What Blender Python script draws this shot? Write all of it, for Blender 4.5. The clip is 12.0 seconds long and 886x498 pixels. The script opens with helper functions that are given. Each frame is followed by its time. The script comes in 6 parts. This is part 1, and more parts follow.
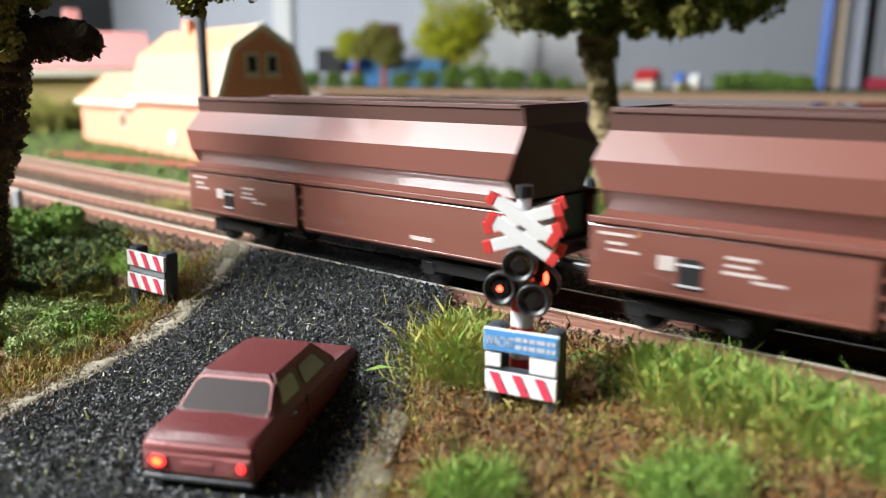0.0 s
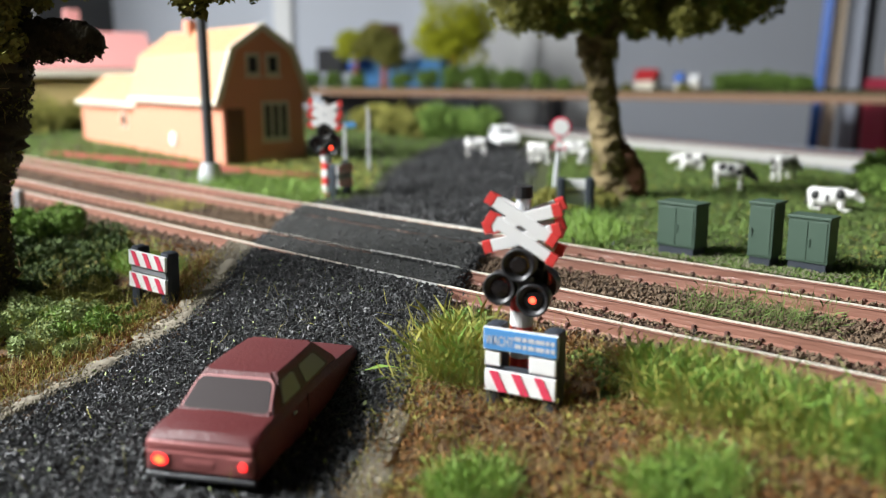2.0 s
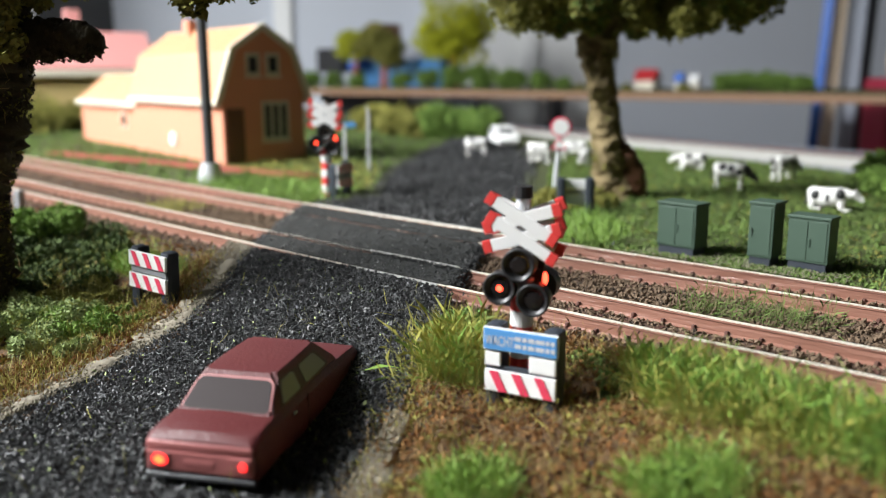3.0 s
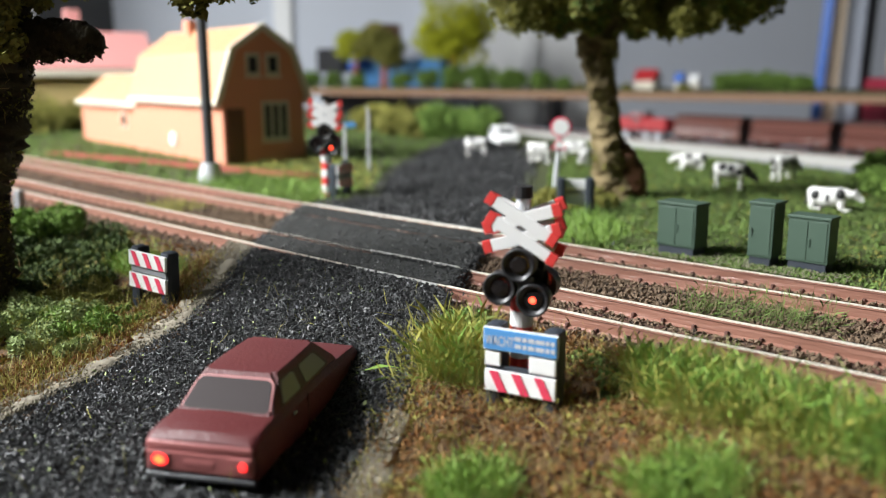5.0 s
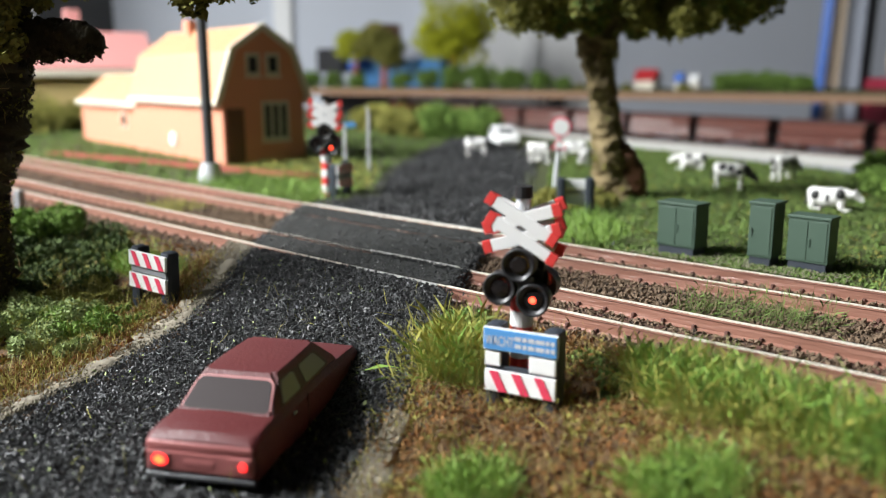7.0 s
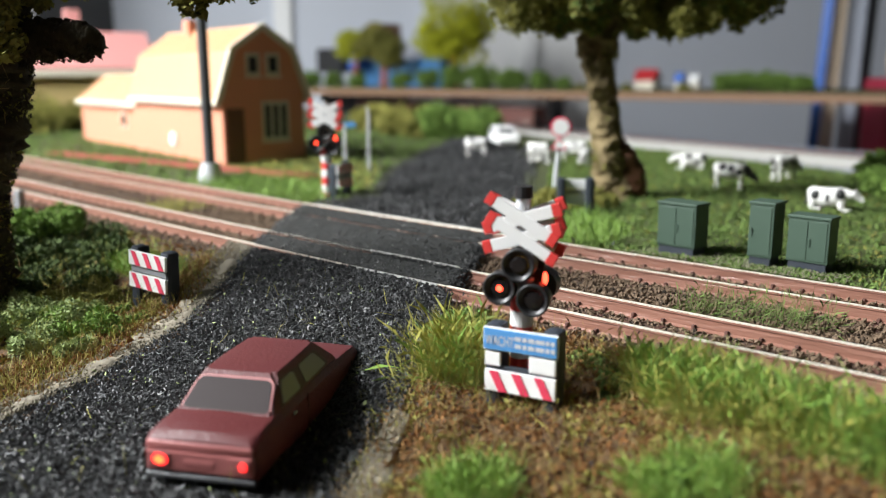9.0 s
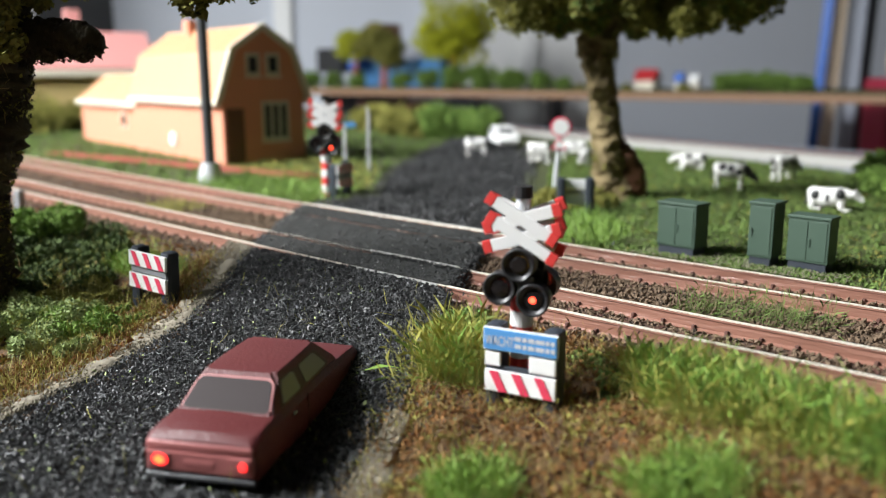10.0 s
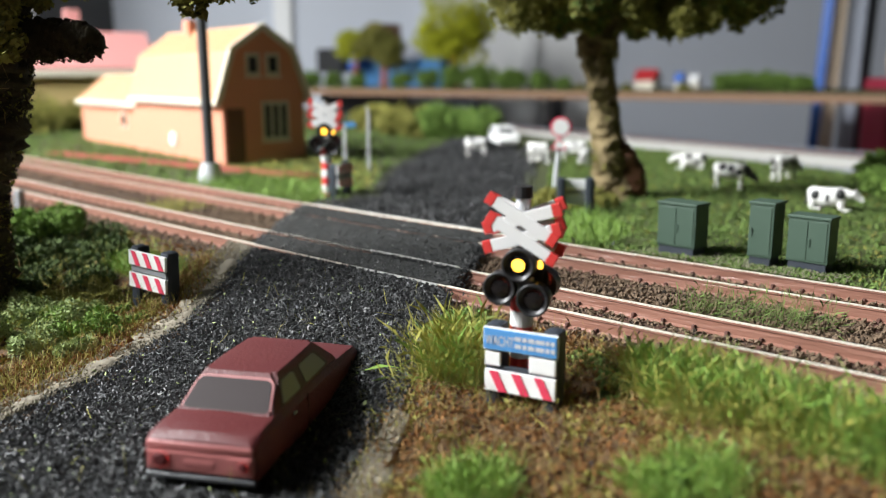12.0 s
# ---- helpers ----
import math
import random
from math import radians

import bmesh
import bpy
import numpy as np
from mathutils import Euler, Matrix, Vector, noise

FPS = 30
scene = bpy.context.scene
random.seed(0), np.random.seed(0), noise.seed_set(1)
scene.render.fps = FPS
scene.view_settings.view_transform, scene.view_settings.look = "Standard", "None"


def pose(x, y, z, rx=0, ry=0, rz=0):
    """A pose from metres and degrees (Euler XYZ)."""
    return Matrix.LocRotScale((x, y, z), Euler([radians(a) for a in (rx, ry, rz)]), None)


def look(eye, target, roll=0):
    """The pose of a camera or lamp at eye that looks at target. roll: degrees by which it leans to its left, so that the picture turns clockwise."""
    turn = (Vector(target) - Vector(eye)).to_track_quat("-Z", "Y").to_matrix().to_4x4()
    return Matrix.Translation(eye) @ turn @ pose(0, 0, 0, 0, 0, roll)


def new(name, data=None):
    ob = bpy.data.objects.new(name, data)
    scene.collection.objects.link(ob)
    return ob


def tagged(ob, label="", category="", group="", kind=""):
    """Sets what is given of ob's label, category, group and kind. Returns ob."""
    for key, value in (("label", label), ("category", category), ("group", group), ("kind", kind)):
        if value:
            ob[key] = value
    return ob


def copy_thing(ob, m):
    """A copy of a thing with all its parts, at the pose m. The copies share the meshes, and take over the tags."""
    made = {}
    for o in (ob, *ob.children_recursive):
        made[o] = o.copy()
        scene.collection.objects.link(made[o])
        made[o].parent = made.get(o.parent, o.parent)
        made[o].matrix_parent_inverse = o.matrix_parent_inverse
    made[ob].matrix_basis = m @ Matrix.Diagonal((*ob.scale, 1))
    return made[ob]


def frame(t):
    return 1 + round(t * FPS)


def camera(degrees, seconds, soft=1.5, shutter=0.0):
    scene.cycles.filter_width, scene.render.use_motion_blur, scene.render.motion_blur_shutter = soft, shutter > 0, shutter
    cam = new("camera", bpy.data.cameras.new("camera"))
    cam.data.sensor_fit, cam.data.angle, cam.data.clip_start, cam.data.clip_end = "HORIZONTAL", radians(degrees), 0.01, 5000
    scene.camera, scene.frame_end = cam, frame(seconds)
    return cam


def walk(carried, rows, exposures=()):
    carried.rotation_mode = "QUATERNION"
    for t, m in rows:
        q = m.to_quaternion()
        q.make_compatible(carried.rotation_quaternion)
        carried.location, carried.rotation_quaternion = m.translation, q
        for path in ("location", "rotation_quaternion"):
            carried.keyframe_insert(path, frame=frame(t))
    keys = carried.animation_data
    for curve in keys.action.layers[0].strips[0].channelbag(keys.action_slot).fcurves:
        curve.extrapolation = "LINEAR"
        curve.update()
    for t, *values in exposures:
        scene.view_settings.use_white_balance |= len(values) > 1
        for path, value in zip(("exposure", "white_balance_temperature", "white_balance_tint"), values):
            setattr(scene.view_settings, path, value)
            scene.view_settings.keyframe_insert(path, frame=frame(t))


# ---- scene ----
MM = 0.001  # the layout is H0 (1:87); its numbers are millimetres
EYE = (0.0, -0.15171, 0.05176)
YAW, TILT = radians(-41.367), radians(11.87)
AIM = (EYE[0] + math.sin(YAW) * math.cos(TILT), EYE[1] + math.cos(YAW) * math.cos(TILT), EYE[2] - math.sin(TILT))

cam = camera(56.48, 12.0, soft=0.55, shutter=0.13)
cam.data.dof.use_dof = True
cam.data.dof.focus_distance = 0.19
cam.data.dof.aperture_fstop = 13.0
# the phone settles back by a millimetre as it finds its focus
NEAR_EYE = tuple(e + (a - e) * 0.0011 for e, a in zip(EYE, AIM))
walk(cam, [(0.0, look(NEAR_EYE, AIM, -0.175)), (0.6, look(NEAR_EYE, AIM, -0.175)), (0.85, look(EYE, AIM, -0.175)), (12.0, look(EYE, AIM, -0.175))], exposures=[(0.0, 0.14), (0.25, 0.04), (0.6, -0.10), (12.0, -0.10)])

# ---- light: a daylit side window, the sky outside, an added far fill, darkened unseen walls ----
world = bpy.data.worlds.new("world")
scene.world = world
world.use_nodes = True
wn = world.node_tree
sky = wn.nodes.new("ShaderNodeTexSky")
sky.sky_type = "NISHITA"
sky.sun_disc = False
sky.sun_elevation, sky.sun_rotation = radians(40), radians(230)
wn.nodes["Background"].inputs[1].default_value = 0.05
wn.links.new(sky.outputs[0], wn.nodes["Background"].inputs[0])


def area_lamp(name, eye, target, w, h, watts, colour):
    data = bpy.data.lights.new(name, "AREA")
    data.shape, data.size, data.size_y, data.energy, data.color = "RECTANGLE", w, h, watts, colour
    ob = new(name, data)
    ob.matrix_world = look(eye, target)
    return ob


# the room's own axes: a to the right, b ahead of the camera's foot
ROOM = Matrix.Translation((EYE[0], EYE[1], 0)) @ Matrix.Rotation(-YAW, 4, "Z")


def room(a, b, z):
    return ROOM @ Vector((a, b, z))


area_lamp("window_light", room(-0.94, 0.16, 0.70), room(-0.15, 0.24, 0.0), 0.44, 0.44, 47, (0.965, 0.99, 1.0))
area_lamp("upper_window_light", room(-0.97, 0.36, 1.34), room(0.4, 0.36, 0.75), 1.3, 0.62, 5.5, (0.93, 0.97, 1.0))
# added fill lamp that brightens the shelf and far wall
area_lamp("far_fill_light", room(-0.97, 1.70, 0.22), room(0.8, 2.5, -0.05), 0.7, 0.7, 8.5, (0.95, 0.98, 1.0))

# ---- materials ----
def mat(name, colour, rough=0.7, metal=0.0, vary=0.25, scale=400.0, bump=0.2, bscale=2000.0, colour2=None, island=0.0, spec=0.5,
        coat=0.0, depth=0.0002, obj=0.0, stretch=None):
    m = bpy.data.materials.new(name)
    m.use_nodes = True
    t = m.node_tree
    n, l = t.nodes, t.links
    b = n["Principled BSDF"]
    b.inputs["Roughness"].default_value = rough
    b.inputs["Metallic"].default_value = metal
    b.inputs["Specular IOR Level"].default_value = spec
    b.inputs["Coat Weight"].default_value = coat
    co = n.new("ShaderNodeTexCoord")
    where = co.outputs["Object"]
    if stretch:
        mp = n.new("ShaderNodeMapping")
        mp.inputs["Scale"].default_value = stretch
        l.new(where, mp.inputs["Vector"])
        where = mp.outputs[0]
    big = n.new("ShaderNodeTexNoise")
    big.inputs["Scale"].default_value = scale
    big.inputs["Detail"].default_value = 5
    l.new(where, big.inputs["Vector"])
    fine = n.new("ShaderNodeTexNoise")
    fine.inputs["Scale"].default_value = bscale
    fine.inputs["Detail"].default_value = 3
    l.new(where, fine.inputs["Vector"])
    ramp = n.new("ShaderNodeValToRGB")
    c2 = colour2 or tuple(c * (1 - vary) for c in colour)
    c1 = colour if colour2 else tuple(min(1, c * (1 + vary)) for c in colour)
    ramp.color_ramp.elements[0].position, ramp.color_ramp.elements[1].position = 0.33, 0.67
    ramp.color_ramp.elements[0].color = (*c2, 1)
    ramp.color_ramp.elements[1].color = (*c1, 1)
    mix = n.new("ShaderNodeMath")
    mix.operation = "MULTIPLY_ADD"
    mix.inputs[1].default_value = 0.35
    l.new(fine.outputs["Fac"], mix.inputs[0])
    sub = n.new("ShaderNodeMath")
    sub.operation = "MULTIPLY_ADD"
    sub.inputs[1].default_value = 0.65
    l.new(big.outputs["Fac"], sub.inputs[0])
    l.new(sub.outputs[0], mix.inputs[2])
    last = mix.outputs[0]
    if island or obj:
        src = n.new("ShaderNodeNewGeometry").outputs["Random Per Island"] if island else n.new("ShaderNodeObjectInfo").outputs["Random"]
        k = island or obj
        r = n.new("ShaderNodeMath")
        r.operation = "MULTIPLY_ADD"
        r.inputs[1].default_value = k
        l.new(src, r.inputs[0])
        s = n.new("ShaderNodeMath")
        s.operation = "ADD"
        s.inputs[1].default_value = -k / 2
        l.new(last, s.inputs[0])
        l.new(s.outputs[0], r.inputs[2])
        last = r.outputs[0]
    l.new(last, ramp.inputs["Fac"])
    l.new(ramp.outputs[0], b.inputs["Base Color"])
    if bump:
        bp = n.new("ShaderNodeBump")
        bp.inputs["Strength"].default_value = bump
        bp.inputs["Distance"].default_value = depth
        l.new(fine.outputs["Fac"], bp.inputs["Height"])
        l.new(bp.outputs[0], b.inputs["Normal"])
    return m


def glow(name, colour, strength, base=(0.2, 0.02, 0.01)):
    m = mat(name, base, 0.3, vary=0.05, bump=0)
    b = m.node_tree.nodes["Principled BSDF"]
    b.inputs["Emission Color"].default_value = (*colour, 1)
    b.inputs["Emission Strength"].default_value = strength
    return m


M = dict(
    soil=mat("soil", (0.085, 0.047, 0.019), 0.95, vary=0.5, scale=90, bump=0.8, bscale=900, colour2=(0.035, 0.028, 0.010)),
    meadow=mat("meadow", (0.05, 0.06, 0.014), 0.95, scale=60, bump=0.8, bscale=900, colour2=(0.035, 0.045, 0.012)),
    sand=mat("sand", (0.25, 0.22, 0.165), 0.95, vary=0.3, scale=250, bump=0.7, bscale=1500, colour2=(0.10, 0.08, 0.05)),
    grit=mat("grit", (0.064, 0.066, 0.068), 0.45, vary=0.6, scale=300, bump=0.3, island=1.5, colour2=(0.007, 0.007, 0.007), spec=0.45),
    roadbed=mat("roadbed", (0.010, 0.010, 0.010), 0.9, vary=0.4, bump=0.8, bscale=1200, spec=0.2),
    deck=mat("deck", (0.036, 0.037, 0.035), 0.7, vary=0.5, scale=300, bump=1.0, bscale=1500, colour2=(0.006, 0.006, 0.006), stretch=(0.3, 1, 1), spec=0.25, depth=0.0006),
    chalk=mat("chalk", (0.42, 0.42, 0.40), 0.8, vary=0.6, scale=600, bump=0.5, colour2=(0.10, 0.10, 0.095)),
    ballast=mat("ballast", (0.17, 0.115, 0.072), 0.85, vary=0.5, scale=200, bump=0.4, island=1.3, colour2=(0.025, 0.017, 0.010)),
    bed=mat("bed", (0.075, 0.045, 0.028), 0.95, vary=0.5, scale=300, bump=0.9, bscale=1200, colour2=(0.03, 0.018, 0.012)),
    rust=mat("rust", (0.27, 0.13, 0.092), 0.34, vary=0.35, scale=420, bump=0.9, bscale=700, colour2=(0.10, 0.045, 0.032), stretch=(0.12, 1, 1), depth=0.0006, spec=0.8),
    grime=mat("grime", (0.030, 0.029, 0.027), 0.85, vary=0.5, scale=400, bump=0.6, bscale=1800, colour2=(0.008, 0.008, 0.008), spec=0.2),
    steel=mat("steel", (0.72, 0.67, 0.57), 0.34, metal=0.35, vary=0.3, scale=260, bump=0.2, bscale=900, stretch=(0.15, 1, 1)),
    sleeper=mat("sleeper", (0.09, 0.042, 0.032), 0.6, vary=0.4, bump=0.3),
    wagon=mat("wagon", (0.15, 0.052, 0.038), 0.34, vary=0.12, scale=40, bump=0.05, spec=0.8, coat=1.0),
    # darker red-brown; on the hopper's end faces it paints in their shade
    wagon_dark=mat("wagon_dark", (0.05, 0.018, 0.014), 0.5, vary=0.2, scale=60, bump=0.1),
    # darker brown than the sides: shade of the top band painted in
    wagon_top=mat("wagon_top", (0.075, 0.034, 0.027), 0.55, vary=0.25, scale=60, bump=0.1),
    black=mat("black", (0.012, 0.012, 0.013), 0.4, vary=0.4, scale=500, bump=0.3, bscale=1400),
    iron=mat("iron", (0.03, 0.03, 0.032), 0.5, metal=0.3, vary=0.3, bump=0.2),
    print_white=mat("print_white", (0.36, 0.31, 0.29), 0.6, vary=0.3, scale=900, bump=0),
    car=mat("car_paint", (0.105, 0.021, 0.022), 0.48, vary=0.55, scale=160, bump=0.9, bscale=1600, spec=0.4, colour2=(0.060, 0.013, 0.014)),
    # paler red for worn edges, and for highlights painted on the tail
    car_sheen_worn=mat("car_sheen_worn_paint", (0.29, 0.10, 0.095), 0.42, vary=0.4, scale=420, bump=0.3, bscale=2200),
    car_glass=mat("car_glass", (0.045, 0.036, 0.036), 0.5, vary=0.7, scale=90, bump=0.2, bscale=1500, spec=0.1, colour2=(0.007, 0.006, 0.006)),
    car_side_glass=mat("car_side_glass", (0.13, 0.125, 0.115), 0.3, vary=0.4, scale=150, bump=0.05),
    rubber=mat("rubber", (0.018, 0.018, 0.018), 0.8, vary=0.2, bump=0.2),
    chrome=mat("chrome", (0.55, 0.55, 0.56), 0.25, metal=1.0, vary=0.1, bump=0.05),
    white=mat("white_paint", (0.80, 0.80, 0.79), 0.5, vary=0.05, scale=300, bump=0.08),
    red=mat("red_paint", (0.62, 0.045, 0.04), 0.5, vary=0.12, scale=400, bump=0.08),
    pink=mat("pink_red_paint", (0.66, 0.05, 0.10), 0.5, vary=0.12, scale=400, bump=0.05),
    blue=mat("blue_paint", (0.065, 0.215, 0.45), 0.5, vary=0.35, scale=500, bump=0.15),
    slate=mat("slate", (0.022, 0.027, 0.036), 0.55, vary=0.4, scale=500, bump=0.4),
    dark_grey=mat("dark_grey", (0.05, 0.052, 0.056), 0.5, vary=0.25, bump=0.1),
    grey=mat("grey_paint", (0.22, 0.23, 0.24), 0.5, vary=0.2, bump=0.1),
    pale=mat("pale_grey", (0.5, 0.51, 0.53), 0.6, vary=0.1, bump=0.1),
    cabinet=mat("cabinet_green", (0.040, 0.070, 0.048), 0.55, vary=0.22, scale=300, bump=0.35, bscale=1600),
    bark=mat("bark", (0.25, 0.19, 0.095), 0.95, vary=0.4, scale=140, bump=1.0, bscale=700, colour2=(0.06, 0.043, 0.017), depth=0.0015),
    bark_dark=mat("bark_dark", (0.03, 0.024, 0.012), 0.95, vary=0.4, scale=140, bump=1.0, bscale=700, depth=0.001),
    leaf_olive=mat("leaf_olive", (0.25, 0.24, 0.052), 0.9, scale=60, bump=0.3, island=1.2, colour2=(0.07, 0.078, 0.015)),
    leaf_green=mat("leaf_green", (0.13, 0.20, 0.045), 0.9, scale=80, bump=0.3, island=1.0, colour2=(0.045, 0.082, 0.018)),
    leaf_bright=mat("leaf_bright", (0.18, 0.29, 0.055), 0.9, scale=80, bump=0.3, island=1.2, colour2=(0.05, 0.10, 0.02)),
    leaf_pale=mat("leaf_pale", (0.33, 0.40, 0.17), 0.9, scale=80, bump=0.3, island=1.3, colour2=(0.06, 0.10, 0.027)),
    # dark green, also used to paint the shaded body of the track-side bush
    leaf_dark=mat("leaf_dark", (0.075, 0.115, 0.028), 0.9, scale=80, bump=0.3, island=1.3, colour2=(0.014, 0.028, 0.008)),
    leaf_yellow=mat("leaf_yellow", (0.42, 0.44, 0.02), 0.9, scale=50, bump=0.3, island=0.8, colour2=(0.22, 0.26, 0.015)),
    leaf_brown=mat("leaf_brown", (0.23, 0.10, 0.026), 0.9, scale=90, bump=0.3, island=1.3, colour2=(0.055, 0.022, 0.008)),
    grass=mat("grass", (0.22, 0.36, 0.060), 0.6, scale=70, bump=0, island=1.4, colour2=(0.06, 0.13, 0.022)),
    grass_dry=mat("grass_dry", (0.36, 0.34, 0.07), 0.7, scale=70, bump=0, island=1.2, colour2=(0.12, 0.145, 0.025)),
    straw=mat("straw", (0.32, 0.21, 0.075), 0.7, scale=70, bump=0, island=1.2, colour2=(0.12, 0.055, 0.018)),
    brick=mat("brick", (0.71, 0.30, 0.19), 0.85, vary=0.2, scale=120, bump=0.3, colour2=(0.60, 0.22, 0.13)),
    brick_path=mat("brick_path", (0.28, 0.075, 0.05), 0.85, vary=0.3, scale=120, bump=0.3),
    tile=mat("roof_tile", (0.60, 0.335, 0.19), 0.6, vary=0.12, scale=100, bump=0.25, obj=0.3),
    pane=mat("dark_pane", (0.02, 0.022, 0.024), 0.15, vary=0.2, bump=0),
    cream=mat("cream", (0.70, 0.64, 0.52), 0.6, vary=0.08, bump=0.1),
    wood_brown=mat("door_brown", (0.12, 0.05, 0.025), 0.6, vary=0.2, bump=0.2),
    stem_red=mat("stem_red", (0.34, 0.10, 0.045), 0.8, vary=0.3, scale=60, bump=0.3),
    rose=mat("rose_plastic", (0.60, 0.27, 0.25), 0.6, vary=0.12, bump=0.2),
    ochre=mat("ochre_plaster", (0.42, 0.32, 0.13), 0.8, vary=0.2, bump=0.3),
    cow_white=mat("cow_white", (0.80, 0.79, 0.76), 0.6, vary=0.05, bump=0.1),
    cow_black=mat("cow_black", (0.02, 0.02, 0.02), 0.5, vary=0.2, bump=0.1),
    shelf=mat("shelf_wood", (0.24, 0.135, 0.075), 0.6, vary=0.2, scale=12, bump=0.15, bscale=120),
    pine=mat("pine", (0.60, 0.48, 0.35), 0.7, vary=0.15, scale=15, bump=0.15, bscale=150),
    timber=mat("timber", (0.36, 0.28, 0.20), 0.7, vary=0.15, scale=15, bump=0.15, bscale=150),
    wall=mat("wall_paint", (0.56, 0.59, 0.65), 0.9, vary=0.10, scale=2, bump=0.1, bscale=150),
    # unseen ceiling, side walls and carpet are darkened to cut bounced light
    ceiling=mat("low_bounce_paint", (0.08, 0.077, 0.075), 0.9, vary=0.04, scale=2, bump=0.1, bscale=150),
    carpet=mat("carpet", (0.10, 0.095, 0.09), 0.95, vary=0.15, scale=8, bump=0.5, bscale=300),
    board=mat("board_edge", (0.58, 0.57, 0.53), 0.7, vary=0.06, scale=20, bump=0.1, bscale=200),
    fascia=mat("fascia_grey", (0.36, 0.39, 0.46), 0.8, vary=0.08, scale=10, bump=0.1, bscale=200),
    blue_post=mat("blue_lacquer", (0.035, 0.13, 0.48), 0.45, vary=0.1, scale=20, bump=0.1),
    crimson=mat("crimson", (0.35, 0.02, 0.05), 0.6, vary=0.15, scale=20, bump=0.1),
    loco=mat("loco_red", (0.42, 0.025, 0.03), 0.4, vary=0.1, bump=0.05),
    lens_off=mat("lens_off", (0.012, 0.010, 0.010), 0.25, vary=0.1, bump=0),
    lens_red=glow("lens_red", (1.0, 0.065, 0.03), 7.0),
    lens_dim=glow("lens_dim", (1.0, 0.03, 0.03), 3.0),
    lens_tail=glow("lens_tail", (1.0, 0.085, 0.02), 7.0),
    lens_amber=glow("lens_amber", (1.0, 0.50, 0.05), 4.5, (0.3, 0.2, 0.02)),
)


# ---- building helpers ----
def mesh_of(bm, name, material, smooth=False, scale=MM):
    me = bpy.data.meshes.new(name)
    bmesh.ops.recalc_face_normals(bm, faces=bm.faces)
    bmesh.ops.scale(bm, vec=(scale,) * 3, verts=bm.verts)
    bm.to_mesh(me)
    bm.free()
    me.materials.append(material)
    if smooth:
        me.polygons.foreach_set("use_smooth", [True] * len(me.polygons))
    return me


def part(name, bm, material, parent=None, label="", m=None, smooth=False):
    ob = new(name, mesh_of(bm, name, material, smooth))
    ob.parent = parent
    if m is not None:
        ob.matrix_basis = m
    if label:
        tagged(ob, label)
    return ob


def thing(name, m, label, category, group="", kind=""):
    ob = new(name)
    ob.empty_display_size = 0.005
    ob.matrix_basis = m
    return tagged(ob, label, category, group, kind)


def mm(x, y, z, rx=0, ry=0, rz=0):
    return pose(x * MM, y * MM, z * MM, rx, ry, rz)


def box(bm, x0, x1, y0, y1, z0, z1, bev=0.0, m=None):
    v = bmesh.ops.create_cube(bm, size=1.0)["verts"]
    for p in v:
        p.co = Vector((x0 + (p.co.x + 0.5) * (x1 - x0), y0 + (p.co.y + 0.5) * (y1 - y0), z0 + (p.co.z + 0.5) * (z1 - z0)))
    if bev:
        edges = {e for p in v for e in p.link_edges}
        out = bmesh.ops.bevel(bm, geom=list(edges), offset=bev, segments=2, affect="EDGES", profile=0.6)
        v = list({p for f in out["faces"] for p in f.verts} | {p for p in v if p.is_valid})
    if m is not None:
        bmesh.ops.transform(bm, matrix=m, verts=v)
    return bm


def rod(bm, a, b, r0, r1=None, n=12):
    a, b = Vector(a), Vector(b)
    m = Matrix.Translation((a + b) / 2) @ (b - a).to_track_quat("Z", "Y").to_matrix().to_4x4()
    bmesh.ops.create_cone(bm, cap_ends=True, segments=n, radius1=r0, radius2=r0 if r1 is None else r1, depth=(b - a).length, matrix=m)
    return bm


def bx(*a, bev=0.0, m=None):
    return box(bmesh.new(), *a, bev=bev, m=m)


def rd(*a, **k):
    return rod(bmesh.new(), *a, **k)


def prism(profile, x0, x1, bev=0.0):
    """A side profile of (y, z) points drawn out from x0 to x1."""
    bm = bmesh.new()
    a = [bm.verts.new((x0, y, z)) for y, z in profile]
    b = [bm.verts.new((x1, y, z)) for y, z in profile]
    bm.faces.new(a)
    bm.faces.new(b[::-1])
    for i in range(len(profile)):
        j = (i + 1) % len(profile)
        bm.faces.new((a[i], b[i], b[j], a[j]))
    if bev:
        bmesh.ops.bevel(bm, geom=list(bm.edges), offset=bev, segments=2, affect="EDGES", profile=0.6)
    return bm


def loft(rings, caps=True):
    bm = bmesh.new()
    vs = [[bm.verts.new(p) for p in r] for r in rings]
    n = len(vs[0])
    for r, s in zip(vs, vs[1:]):
        for i in range(n):
            bm.faces.new((r[i], r[(i + 1) % n], s[(i + 1) % n], s[i]))
    if caps:
        bm.faces.new(vs[0])
        bm.faces.new(vs[-1][::-1])
    return bm


RNG = np.random.default_rng(7)
OCTA_V = np.array([(1, 0, 0), (-1, 0, 0), (0, 1, 0), (0, -1, 0), (0, 0, 1), (0, 0, -1)], float)
OCTA_F = np.array([(0, 2, 4), (2, 1, 4), (1, 3, 4), (3, 0, 4), (2, 0, 5), (1, 2, 5), (3, 1, 5), (0, 3, 5)])
SHARD_V = np.array([(-0.9, -0.25, 0), (0.1, -0.5, 0.25), (1.0, 0.1, 0), (0.0, 0.55, -0.25)], float)
SHARD_F = np.array([(0, 1, 3), (1, 2, 3)])
